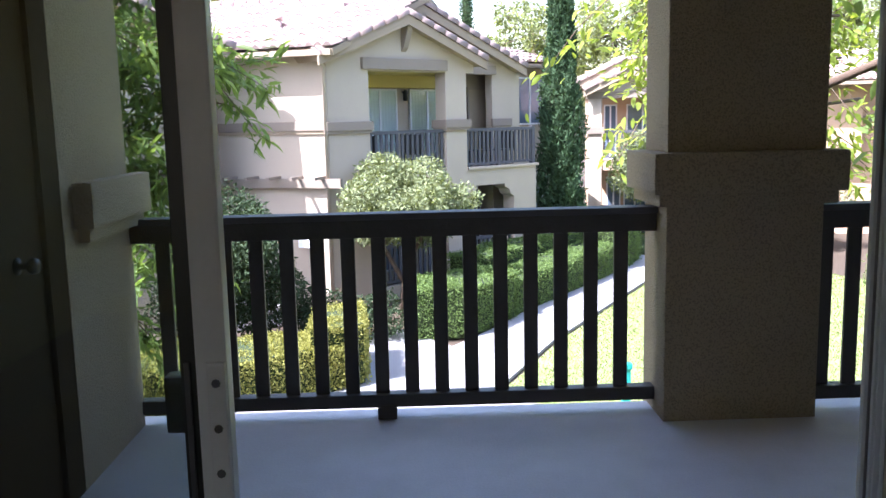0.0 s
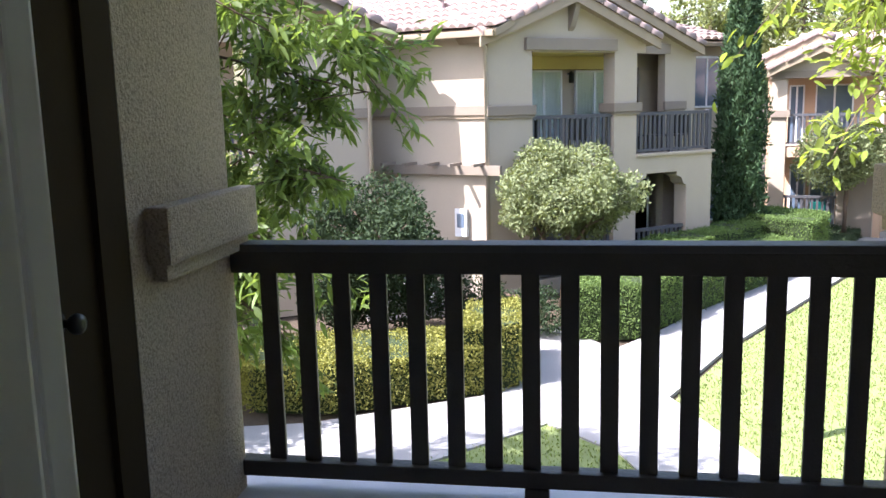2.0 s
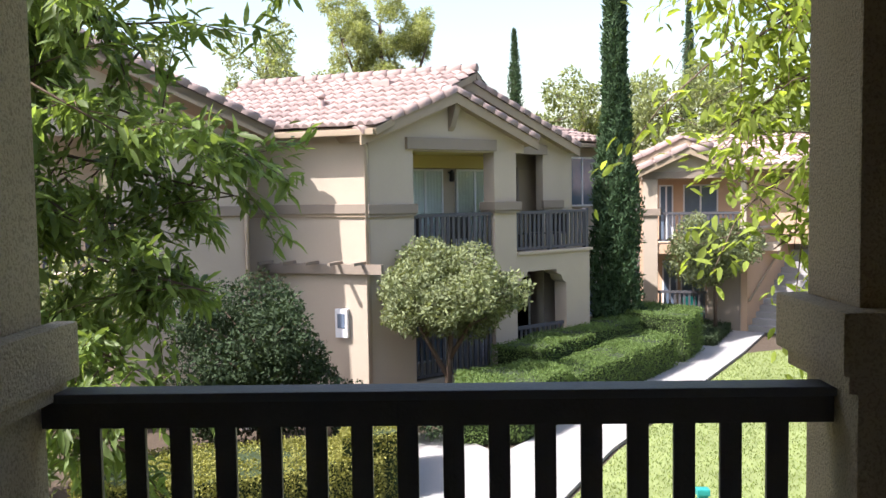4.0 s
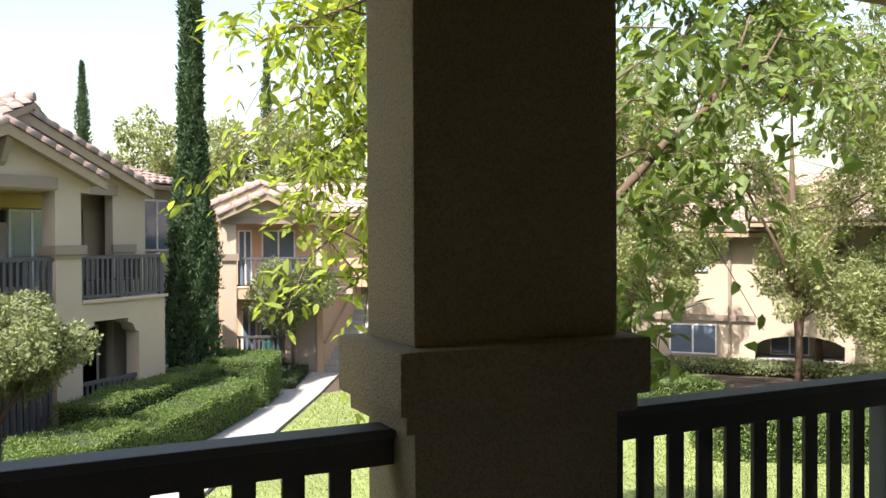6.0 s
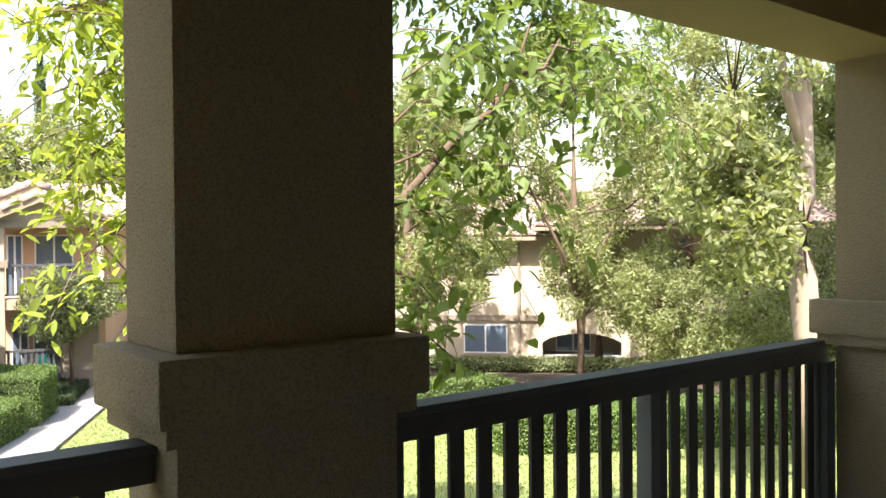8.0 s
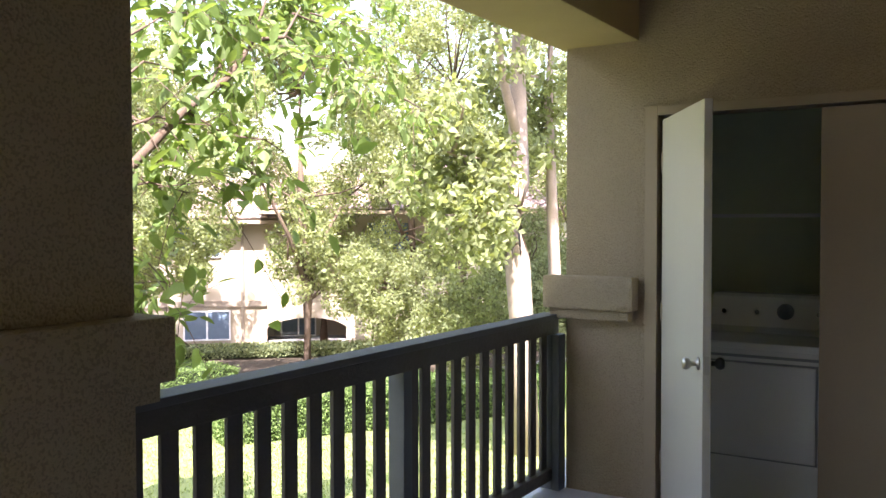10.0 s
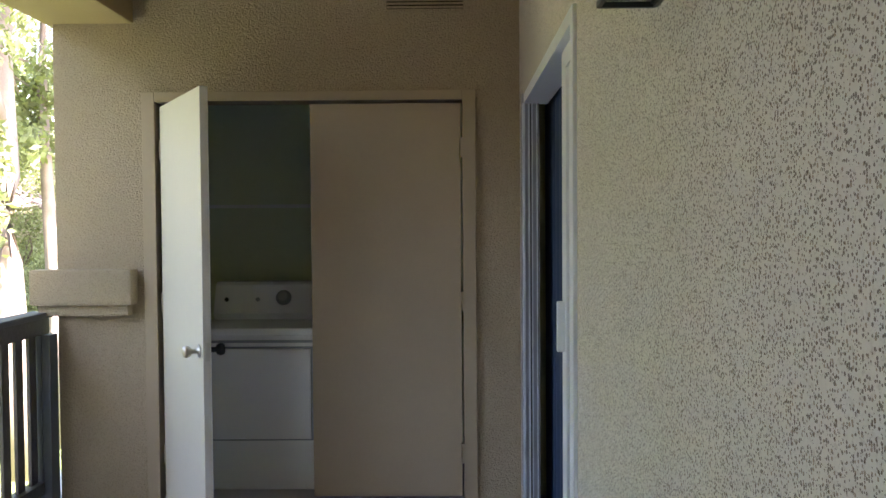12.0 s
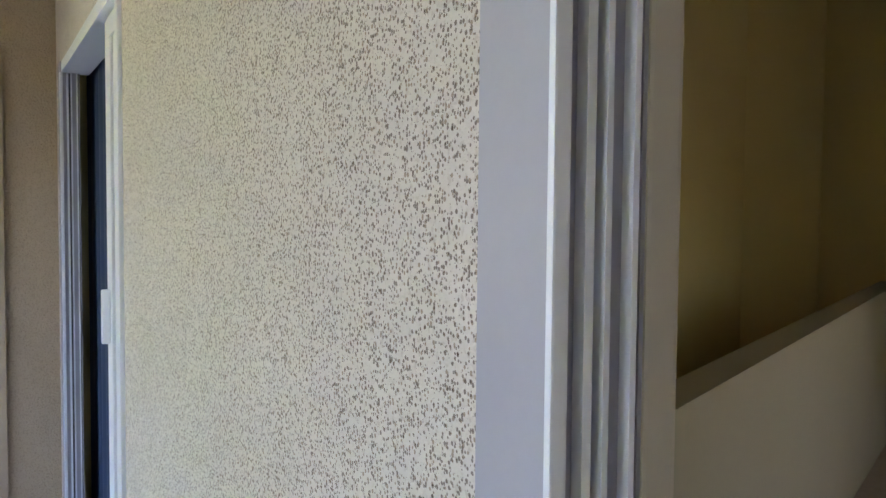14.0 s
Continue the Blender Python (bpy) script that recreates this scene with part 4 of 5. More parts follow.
# ---- the houses farther off ----
def far_house(name, m, w, storeys_z, eave, ap, material, label, wins):
    t = thing(name, m, label=label, category="building")
    slab_xz("wall", [(0, storeys_z), (w, storeys_z), (w, eave), (w / 2, ap), (0, eave)], 0, 10, material, t)
    s = (ap - eave) / (w / 2)
    for k in (-1, 1):
        ex = w / 2 + k * (w / 2 + .5)
        ez = eave - .5 * s + .1
        tile_roof("roof_tiles", (ex, -.6, ez), (ex, 10, ez), (w / 2, 10, ap + .1), (w / 2, -.6, ap + .1), t, .3, .45)
        slab_xz("barge_board", [(ex, ez), (w / 2, ap + .1), (w / 2, ap - .12), (ex, ez - .22)], -.66, -.60, M_FASCIA, t)
        cap_tiles((ex, -.6, ez + .05), (w / 2, -.6, ap + .15), t, .45, .13)
    for x0, x1, z0, z1 in wins:
        window(t, x0, x1, -.03, z0, z1, curtain_in=False)
    box("sill_band", (-.05, -.10, 1.0), (w + .05, 0, 1.22), M_FARBAND, t)
    return t


h2 = thing("apartment_building", pose(5.76, 27.5, 0, 0, 0, -14.3), label="peach stucco apartment house with piers and a clay tile roof", category="building")


def pbox(name, a, b, mt=None, **k):
    return box(name, a, b, mt or M_PEACH, h2, **k)


pbox("pier", (0, 0, GB), (.45, .45, 2.15), M_FARSTUCCO)
pbox("pier_band", (-.06, -.07, .82), (.55, .52, 1.04), M_FARBAND, bevel=.015)
pbox("lintel", (-.05, -.06, 1.98), (2.95, .3, 2.2), M_FARBAND, bevel=.01)
slab_xz("gable_wall", [(0, 2.15), (2.85, 2.15), (2.85, 2.30), (1.42, 2.92), (0, 2.30)], .02, .3, M_FARSTUCCO, h2)
pbox("balcony_floor", (.0, .05, -.4), (3.05, 1.9, -.1))
pbox("wall_back", (-.2, 1.9, GB), (3.05, 2.1, 3.0))
pbox("pier", (2.95, .0, GB), (3.12, .2, 2.15), M_FARSTUCCO)
# patio wall takes the dark band colour to stand in for its shade
pbox("patio_wall", (1.95, .05, GB), (2.95, .2, -.4), M_FARBAND)
pbox("wall", (3.12, 2.2, -.2), (9.0, 2.4, 2.4))
pbox("stair_landing", (3.12, .9, -.35), (4.2, 2.2, -.1), M_FARSTUCCO)
for x0, x1, z0, z1 in ((.50, .86, -.05, 1.75), (1.28, 2.3, -.05, 1.75), (.6, 1.0, GB + .1, -.8), (1.2, 1.9, GB + .1, -.8), (5.2, 6.4, .6, 1.8)):
    window(h2, x0, x1, 1.88 if x0 < 5 else 2.18, z0, z1, curtain_in=False)
small_rail(.45, 2.95, .12, -.1, h2)
small_rail(.45, 1.95, .12, GB + .2, h2)
for k, (ax, az, ha, y0) in enumerate(((1.42, 2.95, 1.55, -.3), (1.25, 3.32, 1.75, .9))):
    for sg in (-1, 1):
        ex, ez = ax + sg * ha, az - .45 * ha
        tile_roof("roof_tiles", (ex, y0, ez), (ex, y0 + 3, ez), (ax, y0 + 3, az), (ax, y0, az), h2, .3, .45)
        slab_xz("barge_board", [(ex, ez - .02), (ax, az - .02), (ax, az - .22), (ex, ez - .22)], y0 - .05, y0, M_FASCIA, h2)
        cap_tiles((ex, y0, ez + .04), (ax, y0, az + .05), h2, .45, .12)
tile_roof("roof_tiles", (2.6, 1.5, 2.35), (9.6, 1.5, 2.35), (9.6, 4.3, 3.5), (.6, 4.3, 3.5), h2, .3, .45)
pbox("gutter", (2.8, 1.4, 2.25), (9.6, 1.5, 2.36), M_FASCIA)
slab_xz("upper_gable_wall", [(-.3, 2.2), (2.8, 2.2), (2.8, 2.5), (1.25, 3.2), (-.3, 2.5)], 1.15, 1.3, M_PEACH, h2)
st2 = thing("outdoor_stair", pose(8.85, 26.7, 0, 0, 0, -41), label="concrete outdoor stair against a peach stucco wall", category="stairs")
for i in range(15):
    box("step", (.0, .29 * i, GZ), (1.4, .29 * i + .31, GZ + .18 * (i + 1)), M_PATH, st2)
prism("wall", [(-.2, -.1), (0, -.1), (0, 4.6), (-.2, 4.6)], GZ, .35, M_PEACH, st2)
box("wall_cap", (-.24, -.14, .35), (.04, 4.6, .42), M_FARSTUCCO, st2)
bm = bmesh.new()
tube(bm, [(.06, -.1, GZ + .95), (.06, 4.2, GZ + 3.5)], [.035, .035], 6)
part("handrail", bm, M_FASCIA, st2)
for i in range(4):
    box("rail_post", (1.40, .3 + .9 * i, GZ), (1.46, .36 + .9 * i, GZ + 1.3 + .56 * i), M_RAILFAR, st2)
bm = bmesh.new()
tube(bm, [(1.43, .2, GZ + 1.2), (1.43, 3.6, GZ + 3.3)], [.03, .03], 6)
part("handrail", bm, M_RAILFAR, st2)
chair = thing("garden_chair", pose(7.45, 27.75, GZ, 0, 0, 20), label="teal plastic garden chair by the stair", category="chair")
box("seat", (-.25, -.25, .36), (.25, .25, .42), M_TEAL, chair, .02)
box("backrest", (-.25, .2, .42), (.25, .26, .95), M_TEAL, chair, .02)
for sx in (-.24, .2):
    for sy in (-.24, .2):
        box("leg", (sx, sy, 0), (sx + .04, sy + .04, .36), M_TEAL, chair)
h3 = far_house("apartment_building", pose(14.6, 28.0, 0, 0, 0, -12), 9, -2.9, 2.3, 3.6, M_PEACH, "peach stucco apartment house behind the stair", [(2, 3.4, .4, 1.9)])
h4 = thing("apartment_building", pose(18.5, 26.5, 0, 0, 0, -48), label="taupe stucco apartment house behind the trees", category="building")
box("wall", (0, 0, GZ), (6.2, .3, 1.75), M_FARSTUCCO, h4)
box("wall", (6.2, 0, -1.85), (9.0, .3, 2.0), M_FARSTUCCO, h4)
box("wall", (9.0, 0, GZ), (17, .3, 2.0), M_FARSTUCCO, h4)
box("wall_back", (0, 1.5, GZ), (17, 1.8, 2.0), M_FARSTUCCO, h4)
box("wall_end", (0, .3, GZ), (.3, 10, 1.75), M_FARSTUCCO, h4)
bm = bmesh.new()
ar = [(6.2, -1.85)] + [(6.2 + 2.8 * k / 10, -2.2 + .33 * math.sin(math.pi * k / 10) ** .6) for k in range(11)] + [(9.0, -1.85)]
lo, hi = [bm.verts.new((x, .0, z)) for x, z in ar], [bm.verts.new((x, .3, z)) for x, z in ar]
for i in range(len(ar)):
    j = (i + 1) % len(ar)
    bm.faces.new((lo[i], lo[j], hi[j], hi[i]))
bm.faces.new(lo)
bm.faces.new(hi[::-1])
bmesh.ops.recalc_face_normals(bm, faces=bm.faces)
part("arch", bm, M_FARSTUCCO, h4)
box("porch_floor", (6.2, .3, GZ), (9.0, 1.5, GZ + .1), M_PATH, h4)
for x0, x1, y0, z0, z1 in ((2.9, 4.6, -.03, .35, 1.5), (3.4, 4.9, -.03, GZ + .25, -1.6), (6.7, 7.9, 1.44, GZ + .15, -1.95), (9.8, 11.4, -.03, .3, 1.5), (13, 14.6, -.03, .3, 1.5), (10.5, 12.0, -.03, GZ + .3, -1.5)):
    window(h4, x0, x1, y0, z0, z1, curtain_in=False)
box("sill_band", (-.05, -.10, -1.42), (6.2, 0, -1.22), M_FARBAND, h4)
box("downpipe", (5.32, -.10, GZ), (5.42, -.0, 1.7), M_FARBAND, h4)
tile_roof("roof_tiles", (-.6, -.6, 1.62), (6.6, -.6, 1.62), (6.6, 3.4, 3.2), (1.8, 3.4, 3.2), h4, .3, .45)
tile_roof("roof_tiles", (6.0, -.9, 1.95), (17.6, -.9, 1.95), (17.6, 4.2, 3.9), (6.0, 4.2, 3.9), h4, .3, .45)
box("gutter", (-.6, -.72, 1.48), (6.0, -.6, 1.60), M_FASCIA, h4)
box("gutter", (6.0, -1.02, 1.82), (17.6, -.9, 1.94), M_FASCIA, h4)
slab_xz("gable_wall", [(6.0, 1.5), (17.6, 1.5), (17.6, 2.0), (6.0, 2.0)], -.15, 0, M_FARSTUCCO, h4)
fence = thing("garden_wall", pose(24, 19, 0, 0, 0, -48), label="pale garden wall behind the trees", category="wall")
box("wall", (0, 0, GZ), (22, .2, -.4), M_FARSTUCCO, fence)
stake = thing("garden_stake", pose(2.95, 10.4, GZ), label="small teal utility marker on the lawn", category="marker")
box("post", (-.06, -.05, 0), (.06, .05, .62), M_TEAL, stake, .01)
box("cap", (-.08, -.07, .62), (.08, .07, .70), M_TEAL, stake, .015)


# ---- trees ----
def tree(name, base, clumps_args, n, leaf, mt, bark, limbs, seed, label, extra=()):
    """limbs: (points, radii) in tree space; crown from clumps of leaves."""
    t = thing(name, pose(*base), label=label, category="tree")
    bm = bmesh.new()
    for p, r in limbs:
        tube(bm, p, r)
    part("trunk", bm, bark, t)
    gg = np.random.default_rng(seed)
    cl = []
    for a in clumps_args:
        cl += crown_clumps(gg, *a)
    # twigs from the nearest limb point to a third of the clumps
    knots = [Vector(q) for p, _ in limbs for q in p[1:]]
    bm = bmesh.new()
    for c in cl[::2]:
        e = Vector(c[:3])
        s = min(knots, key=lambda k: (k - e).length)
        mid = (s + e) / 2 + Vector(gg.normal(0, .12, 3))
        tube(bm, [s, mid, e], [.035, .02, .006], 5)
    tagged(part("branches", bm, bark, t), kind="stuff")
    leaves("crown", blob_points(gg, cl, n), leaf[0], leaf[1], mt, t, seed)
    return t


# shrub tree before the neighbour's balconies
tree("garden_shrub_tree", (-.35, 17.0, GZ), [((.05, 0, 2.35), (1.45, 1.25, .85), 56, .38)], 32000, (.10, .045), M_BUSH, M_BARK,
     [([(0, 0, 0), (.05, 0, .7), (.1, 0, 1.5), (.1, .1, 2.3)], [.09, .075, .06, .03]), ([(.05, 0, .7), (-.4, .1, 1.5), (-.8, .1, 2.3)], [.06, .04, .02]),
      ([(.08, 0, 1.1), (.5, -.1, 1.8), (.9, -.2, 2.4)], [.05, .035, .02])], 31, "rounded sunlit garden shrub tree on a thin stem")
tree("garden_shrub_tree", (7.6, 25.9, GZ), [((0, 0, 2.6), (1.35, 1.2, .95), 34, .42)], 15000, (.12, .055), M_BUSH, M_BARK,
     [([(0, 0, 0), (0, 0, 1.2), (.05, 0, 2.4)], [.09, .07, .03])], 32, "rounded garden shrub tree near the outdoor stair")
tree("garden_shrub", (-3.5, 14.3, GZ), [((0, 0, 1.5), (1.8, 1.1, 1.3), 56, .42)], 26000, (.10, .04), M_BUSHSHADE, M_BARK,
     [([(0, 0, 0), (0, 0, .6), (.1, 0, 1.4)], [.07, .05, .03])], 33, "dense green garden shrub with shade put into its leaf colour")
tree("garden_shrub", (-1.5, 14.9, GZ), [((0, 0, .5), (1.5, .7, .45), 24, .3)], 9000, (.08, .035), M_BUSHSHADE, M_BARK,
     [([(0, 0, 0), (0, 0, .5), (.1, 0, .8)], [.04, .03, .02])], 34, "low garden shrub with shade put into its leaf colour")
tree("garden_shrub", (11.6, 25.0, GZ), [((0, 0, 1.8), (1.4, 1.2, 1.5), 40, .5)], 14000, (.14, .06), M_BUSH, M_BARK,
     [([(0, 0, 0), (0, 0, .9), (.1, 0, 2)], [.08, .06, .03])], 35, "light green shrub beside the stair")


for i, (x, y, h) in enumerate(((18.0, 10.8, 2.0), (20.0, 9.4, 2.3), (22.5, 7.2, 2.3), (25.0, 5.0, 2.4), (18.5, 13.5, 2.6), (21.5, 11.2, 2.8), (-6.3, 12.0, 2.2), (-6.0, 9.5, 2.0))):
    tree("garden_shrub", (x, y, GZ), [((0, 0, h), (1.5, 1.3, h * .62), 40, .42)], 13000, (.12, .05), M_BUSH if i % 2 else M_LEAFT, M_BARK,
         [([(0, 0, 0), (0, .05, h * .5), (.1, 0, h)], [.06, .05, .02])], 120 + i, "full green garden shrub beyond the lawn" if x > 0 else "full green garden shrub beside the path")


def cypress(base, h, r, n, seed, label):
    t = thing("cypress", pose(*base), label=label, category="tree")
    part("trunk", tube(bmesh.new(), [(0, 0, 0), (0, 0, h * .5), (0, 0, h * .97)], [.14, .09, .02]), M_BARK, t)
    gg = np.random.default_rng(seed)
    u = gg.uniform(0, 1, n) ** 1.1
    prof = r * np.clip(np.minimum(1, .55 + u * 6) * np.interp(u, [0, .3, .42, .55, .8, 1], [1, .95, .62, .46, .34, .04]), .03, None)
    a = gg.uniform(0, 2 * np.pi, n)
    lump = 1 + .16 * np.sin(a * 3 + u * 30) + .12 * np.sin(a * 7 - u * 55)
    rr = prof * lump * gg.uniform(.78, 1.05, n)
    pts = np.column_stack([rr * np.cos(a), rr * np.sin(a), u * h + .05])
    leaves("foliage", pts, .16, .05, M_CYP, t, seed, "", -1.6)
    # core coloured as the shade deep inside the foliage
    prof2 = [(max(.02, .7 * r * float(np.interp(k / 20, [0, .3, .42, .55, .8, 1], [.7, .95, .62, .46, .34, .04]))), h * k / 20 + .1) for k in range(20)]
    part("core", lathe(bmesh.new(), prof2, sides=10), M_LEAFSHADE, t)


cypress((4.15, 23.3, GZ), 13.5, .62, 36000, 41, "tall dark green Italian cypress beside the house")
cypress((12.0, 46, GZ), 14.5, .8, 9000, 42, "distant slim dark Italian cypress")
cypress((2.6, 42, GZ), 12.2, .8, 8000, 43, "distant slim dark Italian cypress")
cypress((7.2, 52, GZ), 10.0, .8, 6000, 44, "distant slim dark Italian cypress")

# background trees
tree("pine_tree", (-5.0, 54, GZ), [((0, 0, 14.2), (4.3, 3.2, 3.3), 50, .62), ((1, 0, 10.8), (4.8, 3, 1.4), 22, .55)], 30000, (.30, .07), M_LEAFP, M_BARK,
     [([(0, 0, 0), (.2, 0, 8), (0, 0, 15)], [.4, .28, .1]), ([(.2, 0, 8), (2, 0, 11), (3, 0, 14)], [.18, .12, .05]), ([(.2, 0, 9), (-1.6, 0, 12), (-2.4, 0, 14)], [.16, .1, .05])], 51, "tall airy pine behind the roofs")
for i, (x, y, s) in enumerate(((-16, 40, 1.2), (-10.5, 46, 1.35), (3.4, 46, .85), (6.0, 43, 1.05), (9.5, 40, 1.0), (13.2, 44, 1.15), (17, 47, 1.1), (22, 43, 1.2), (29, 42, 1.3), (-21, 34, 1.2))):
    tree("background_tree", (x, y, GZ), [((0, 0, 7.2 * s), (3.0 * s, 2.6, 2.9 * s), 40, .62)], 7000, (.26, .12), M_LEAFT, M_BARK,
         [([(0, 0, 0), (.1, 0, 4 * s), (0, 0, 8 * s)], [.3, .2, .08])], 60 + i, "leafy green tree behind the houses")
# grove to the right of the lawn
GROVE = [(13.5, 17.5, 1.0), (17.5, 15.5, 1.1), (20.5, 12.6, 1.15), (16.2, 20.6, .95), (23.5, 8.5, 1.2), (22.5, 15.5, 1.2), (27, 12, 1.3), (26, 5.0, 1.2), (29, 1.5, 1.3), (32, 8, 1.4), (24.2, 20.6, .7)]
for i, (x, y, s) in enumerate(GROVE):
    tree("garden_tree", (x, y, GZ), [((0, 0, 6.4 * s), (2.9, 2.7, 3.7 * s), 52, .50), ((.6, -.3, 3.2), (2.2, 2.0, .9), 12, .42)], 26000, (.13, .058), M_LEAFT, M_BARK,
         [([(0, 0, 0), (.15, .1, 2.2), (-.2, 0, 4.5 * s), (0, .2, 7 * s)], [.16, .13, .10, .04]),
          ([(.15, .1, 2.2), (1.0, .3, 3.8), (1.9, .2, 5.0)], [.09, .06, .03]), ([(.1, .1, 2.6), (-.9, -.2, 4.0), (-1.7, 0, 5.4)], [.08, .05, .03])],
         80 + i, "leafy sunlit garden tree with thin trunks")
# pale-barked trunk near the closet pier
tree("sycamore_tree", (14.3, 7.55, GZ), [((.3, 0, 10.6), (2.6, 2.4, 1.4), 36, .7), ((1.6, .8, 6.2), (1.3, 1.2, 1.8), 16, .45), ((-1.9, .2, 5.0), (1.5, 1.2, 1.6), 22, .45), ((-1.2, -.3, 8.4), (1.6, 1.0, 1.2), 14, .5)], 26000, (.18, .09), M_LEAFT, M_BARKP,
     [([(.25, 0, 0), (.1, 0, 2.0), (-.05, .05, 3.6), (-.1, 0, 5.0), (.05, .1, 7.0), (.2, 0, 9.5)], [.25, .22, .24, .20, .15, .11]),
      ([(-.1, 0, 4.4), (-.9, .1, 5.0), (-2.0, .2, 5.4)], [.05, .035, .015]), ([(0, 0, 5.6), (-.5, .1, 6.8), (-.8, .2, 8.6)], [.10, .08, .05]),
      ([(-.1, 0, 3.9), (-1.2, .1, 4.4), (-2.4, .1, 4.3)], [.04, .03, .01])], 95, "tall pale-barked tree beyond the railing")
tree("sycamore_tree", (16.4, 7.9, GZ), [((.3, 0, 10.0), (2.2, 2.2, 1.4), 20, .8)], 7000, (.18, .09), M_LEAFT, M_BARKP,
     [([(0, 0, 0), (.1, 0, 3.0), (-.1, .05, 6.6), (0, 0, 9.5)], [.16, .13, .10, .07])], 96, "slimmer pale-barked tree beyond the railing")


# near branches, with big leaves that can be told apart
def spray(name, base, boughs, n, mt, seed, label, leaf=(.12, .045), spread=.22, limb=(), twigs=7, jitter=.05):
    """A leafy bough: curved stems, fine drooping twigs, and pointed leaves growing off them in turn."""
    t = thing(name, label=label, category="branch")
    gg = np.random.default_rng(seed)
    bm = bmesh.new()
    for pts_, rad in limb:
        tube(bm, pts_, rad, 8)
    at, to = [], []
    m_ = max(3, n // (len(boughs) * twigs))
    for a, b, r in boughs:
        a, b = Vector(a), Vector(b)
        mid = (a + b) / 2 + Vector((0, 0, (a - b).length * .12))
        tube(bm, [a, mid, b], [r, r * .7, r * .3], 6)
        for k in range(twigs):
            u = gg.uniform(.2, 1)
            q = a * (1 - u) ** 2 + mid * 2 * u * (1 - u) + b * u * u
            e = q + Vector(gg.normal(0, spread * 1.7, 3)) + Vector((0, 0, -.14))
            h = (q + e) / 2 + Vector((0, 0, .07))
            tube(bm, [q, h, e], [r * .35, r * .25, .002], 5)
            for j in range(m_):
                w = .15 + .9 * (j + gg.uniform(0, .8)) / m_
                w = min(w, 1)
                p = q * (1 - w) ** 2 + h * 2 * w * (1 - w) + e * w * w
                along = (e - q).normalized()
                at.append(p + Vector(gg.normal(0, jitter, 3)))
                to.append(along * .8 + Vector(gg.normal(0, .8, 3)) + Vector((0, 0, -.25)))
    tagged(part("stem", bm, M_BARK, t), kind="stuff")
    broad_leaves("foliage", at, to, leaf[0] * 1.05, leaf[1] * 1.1, mt, t, seed)
    return t
# left: the tree past the end pier
spray("tree_branch", None, [((-4.2, 6.2, 4.0), (-1.9, 5.2, 3.3), .03), ((-4.2, 6.2, 3.4), (-2.2, 6.0, 2.6), .03), ((-4.5, 6.4, 2.4), (-1.9, 6.3, 2.0), .02),
                          ((-4.5, 6.6, 1.6), (-1.6, 6.6, 1.55), .02), ((-4.4, 6.6, 1.0), (-1.9, 6.4, .85), .02), ((-4.2, 6.2, .6), (-2.2, 6.0, .3), .02),
                          ((-4.0, 6.0, 4.4), (-1.2, 5.4, 4.1), .03), ((-4.0, 6.2, 3.9), (-2.6, 5.6, 3.0), .03), ((-4.0, 6.2, 3.0), (-2.7, 5.8, 2.2), .02),
                          ((-4.0, 6.2, 1.9), (-2.5, 6.2, 1.2), .02), ((-4.0, 6.2, .3), (-2.4, 6.2, -.4), .02)], 12000, M_LEAFN, 101,
      "leafy branches with long narrow leaves beside the house", (.16, .045), .30, twigs=14)
spray("tree_branch", None, [((-3.0, 4.6, 3.3), (-1.05, 4.4, 2.85), .018), ((-2.6, 4.6, 3.4), (-.7, 4.4, 3.0), .016), ((-2.8, 4.6, 2.9), (-1.5, 4.4, 2.55), .016), ((-3.0, 4.6, 2.3), (-1.75, 4.5, 1.9), .014)], 2600, M_LEAFN, 107,
      "hanging leafy twigs with long leaves near the balcony", (.13, .035), .20)
tree("garden_tree", (-4.6, 6.6, GZ), [((0, 0, 5.2), (1.7, 1.3, 2.6), 60, .5), ((.2, .2, 2.2), (1.2, .9, 1.6), 24, .4)], 26000, (.15, .045), M_LEAFN, M_BARK,
     [([(0, 0, 0), (.05, 0, 2.5), (-.1, 0, 5)], [.12, .10, .05]), ([(0, 0, 2.4), (.7, -.2, 4.0), (1.3, -.4, 5.6)], [.07, .05, .02])], 102,
     "leafy garden tree with narrow leaves near the balcony")
# middle and right: boughs with broad leaves past the pillar
spray("tree_branch", None, [((3.6, 7.2, 3.5), (1.98, 6.4, 3.1), .02), ((3.7, 7.2, 3.0), (1.88, 6.4, 2.5), .02), ((3.7, 7.2, 2.5), (1.98, 6.5, 2.0), .02),
                          ((3.7, 7.2, 2.0), (2.18, 6.6, 1.4), .02), ((3.8, 7.2, 1.6), (2.48, 6.7, 1.1), .02), ((3.6, 7.2, 4.1), (2.28, 6.5, 3.9), .02),
                          ((4.2, 7.0, 3.0), (2.68, 6.3, 3.0), .02), ((4.2, 7.0, 2.3), (2.88, 6.4, 1.9), .02), ((4.2, 7.0, 4.3), (2.58, 6.3, 4.4), .02),
                          ((4.4, 7.0, 1.5), (3.08, 6.4, 1.0), .02), ((3.6, 7.2, 3.3), (2.38, 6.4, 2.8), .02), ((3.4, 7.2, 3.4), (1.78, 6.5, 3.0), .015), ((4.0, 7.0, 3.6), (2.58, 6.5, 3.5), .015), ((4.0, 7.0, 2.8), (2.38, 6.6, 2.3), .015), ((4.2, 7.0, 1.9), (2.78, 6.6, 1.5), .012)], 5600, M_LEAFY, 103,
      "branches with bright yellow-green leaves past the pillar", (.125, .052), .30, twigs=12, jitter=.10)
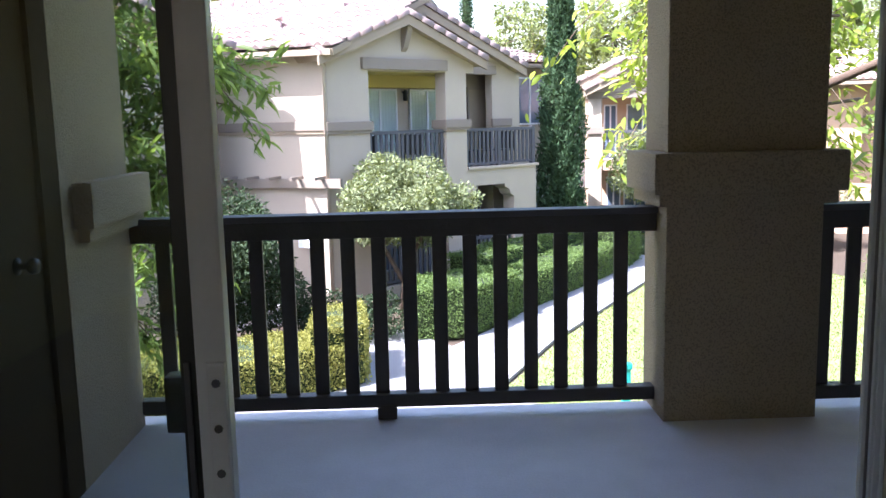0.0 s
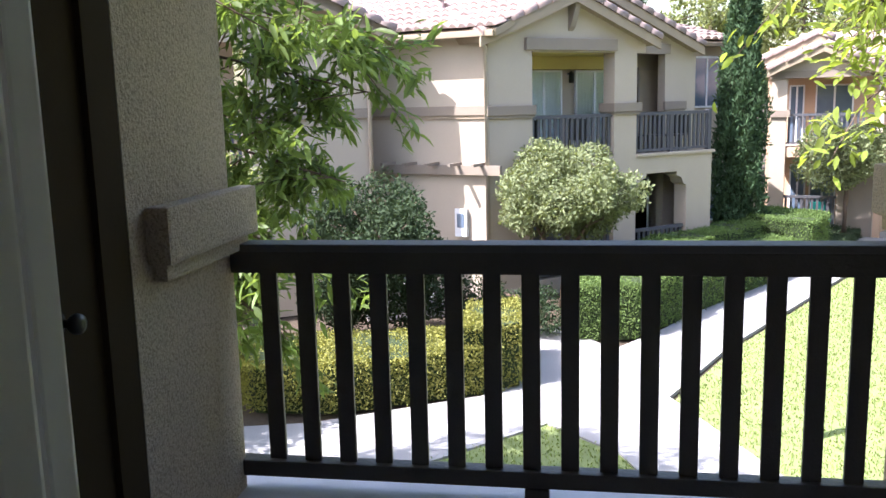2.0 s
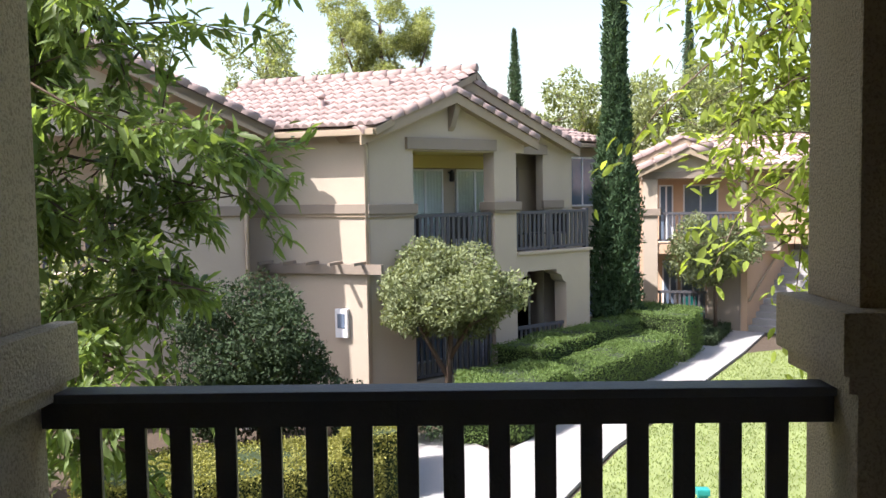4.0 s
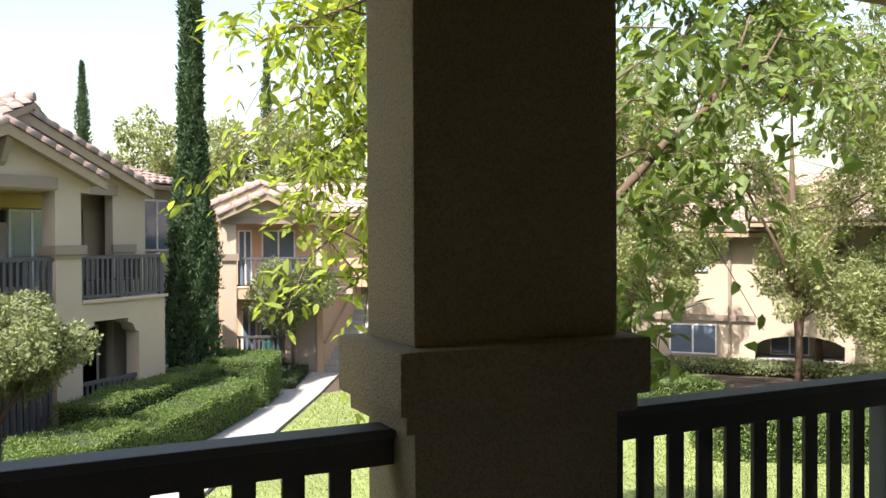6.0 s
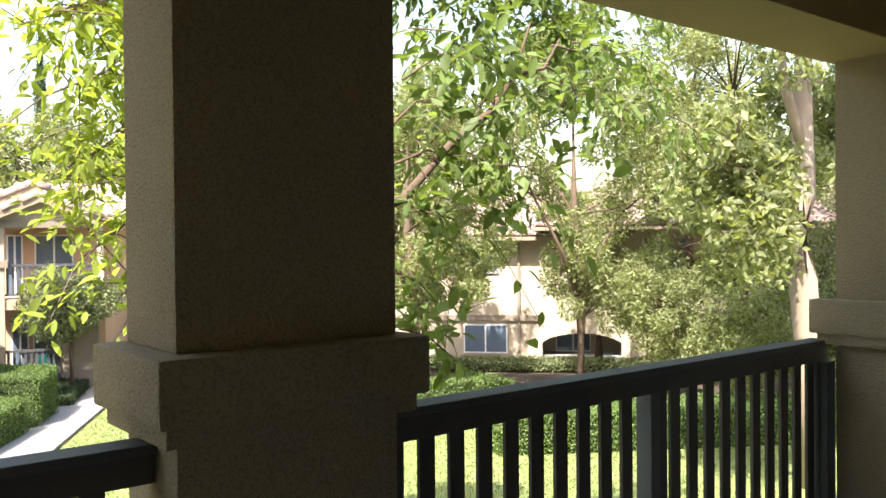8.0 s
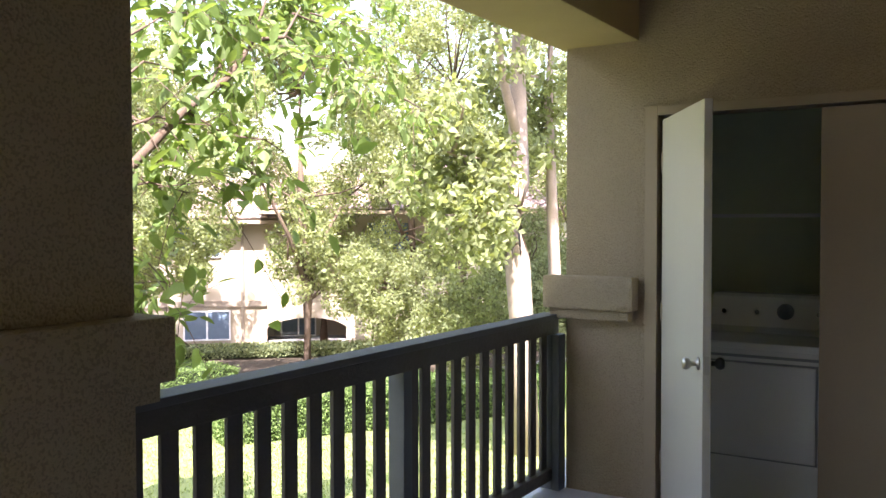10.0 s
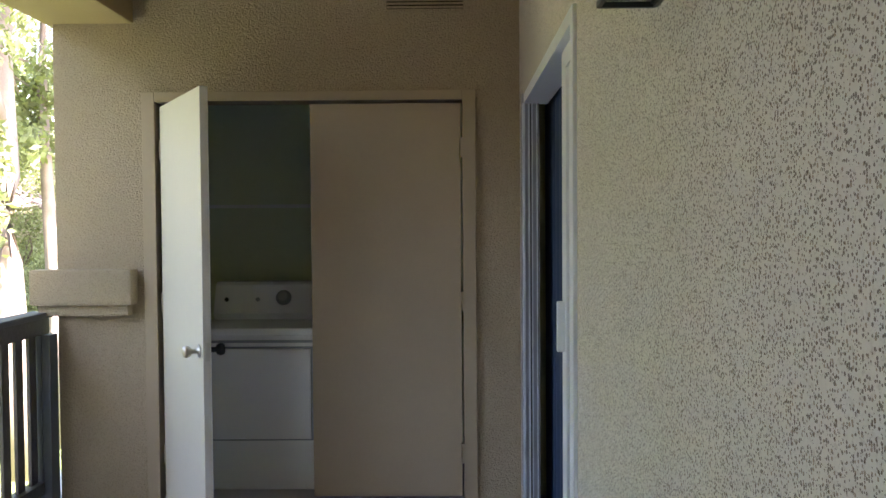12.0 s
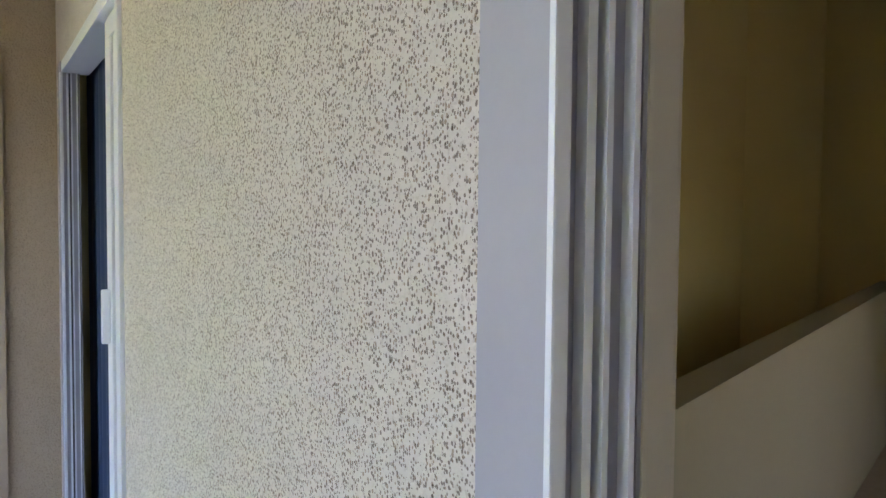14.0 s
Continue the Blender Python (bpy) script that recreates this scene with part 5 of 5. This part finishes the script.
spray("tree_branch", None, [((3.06, 4.0, 1.93), (3.56, 4.0, 2.0), 0.01),
                          ((3.02, 4.0, 1.64), (3.34, 3.8, 1.63), 0.01),
                          ((3.02, 4, 2.11), (3.68, 4.3, 2.36), 0.009),
                          ((3.29, 4.2, 2.45), (3.86, 4.2, 2.68), 0.007),
                          ((3.41, 4.3, 2.79), (3.94, 4.1, 2.65), 0.006),
                          ((3.51, 4, 2.07), (4.01, 4.0, 1.75), 0.007),
                          ((3.85, 4.0, 1.97), (4.23, 3.9, 1.86), 0.007),
                          ((4.01, 4, 2.54), (4.03, 4.1, 2.76), 0.006),
                          ((4.34, 4.0, 2.76), (5.28, 4.4, 2.62), 0.008),
                          ((4.47, 4.2, 2.68), (5.38, 4.6, 2.42), 0.008),
                          ((4.96, 4.4, 2.94), (6.25, 4.9, 2.81), 0.008),
                          ((5.48, 4.6, 2.8), (6.38, 5.0, 2.38), 0.007),
                          ((6.25, 4.9, 2.98), (7.41, 5.4, 2.75), 0.008),
                          ((6.05, 4.9, 3.07), (7.22, 5.3, 3.12), 0.008),
                          ((3.1, 4.0, 1.03), (3.43, 3.9, 0.83), 0.008),
                          ((3.1, 4, 1.32), (3.47, 4.1, 1.13), 0.007),
                          ((7.47, 5.4, 2.75), (8.47, 5.6, 2.39), 0.01),
                          ((3.68, 4, 2.25), (3.94, 4.1, 2.46), 0.005)], 1150, M_LEAFN, 104, "near branch with broad green leaves beyond the railing", (.125, .058), .15,
      limb=[([(2.5, 4.0, 1.5), (3.14, 4.0, 1.75), (3.47, 4.0, 2.06), (3.8, 4.0, 2.29), (4.01, 4.0, 2.54)], [.030, .028, .024, .022, .010]), ([(4.01, 4.0, 2.54), (4.26, 4.0, 2.6), (4.41, 4.0, 2.81)], [.014, .011, .005]), ([(4.0, 4.0, 2.53), (4.14, 4.0, 2.87)], [.012, .005])])
spray("tree_branch", None, [((4.2, 6.4, 4.6), (5.6, 6.6, 4.3), .014), ((5.0, 6.6, 4.7), (6.5, 6.4, 4.2), .014), ((6.0, 6.8, 4.6), (7.4, 6.4, 4.0), .014), ((7.0, 6.6, 4.4), (8.2, 6.2, 3.9), .012),
                          ((5.4, 6.5, 4.3), (6.4, 6.2, 3.6), .012), ((4.6, 6.4, 4.3), (5.3, 6.3, 3.7), .012), ((6.4, 6.5, 4.0), (7.2, 6.2, 3.4), .010), ((5.6, 6.6, 3.8), (6.3, 6.4, 3.2), .010)], 3000, M_LEAFN, 108,
      "high leafy branches hanging beyond the railing", (.13, .055), .26, twigs=10, jitter=.06)
tree("garden_tree", (4.4, 7.8, GZ), [((0, 0, 7.2), (1.5, 1.2, 1.2), 22, .45)], 5000, (.16, .07), M_LEAFY, M_BARKP,
     [([(0, 0, 0), (.05, 0, 2.5), (-.05, .1, 4.6), (.1, 0, 6.4)], [.11, .09, .07, .04]), ([(0, 0, 3.6), (-.6, -.5, 5.0), (-.8, -.6, 6.0)], [.05, .04, .02])], 105,
     "slender pale-trunked tree in front of the pillar's gap")
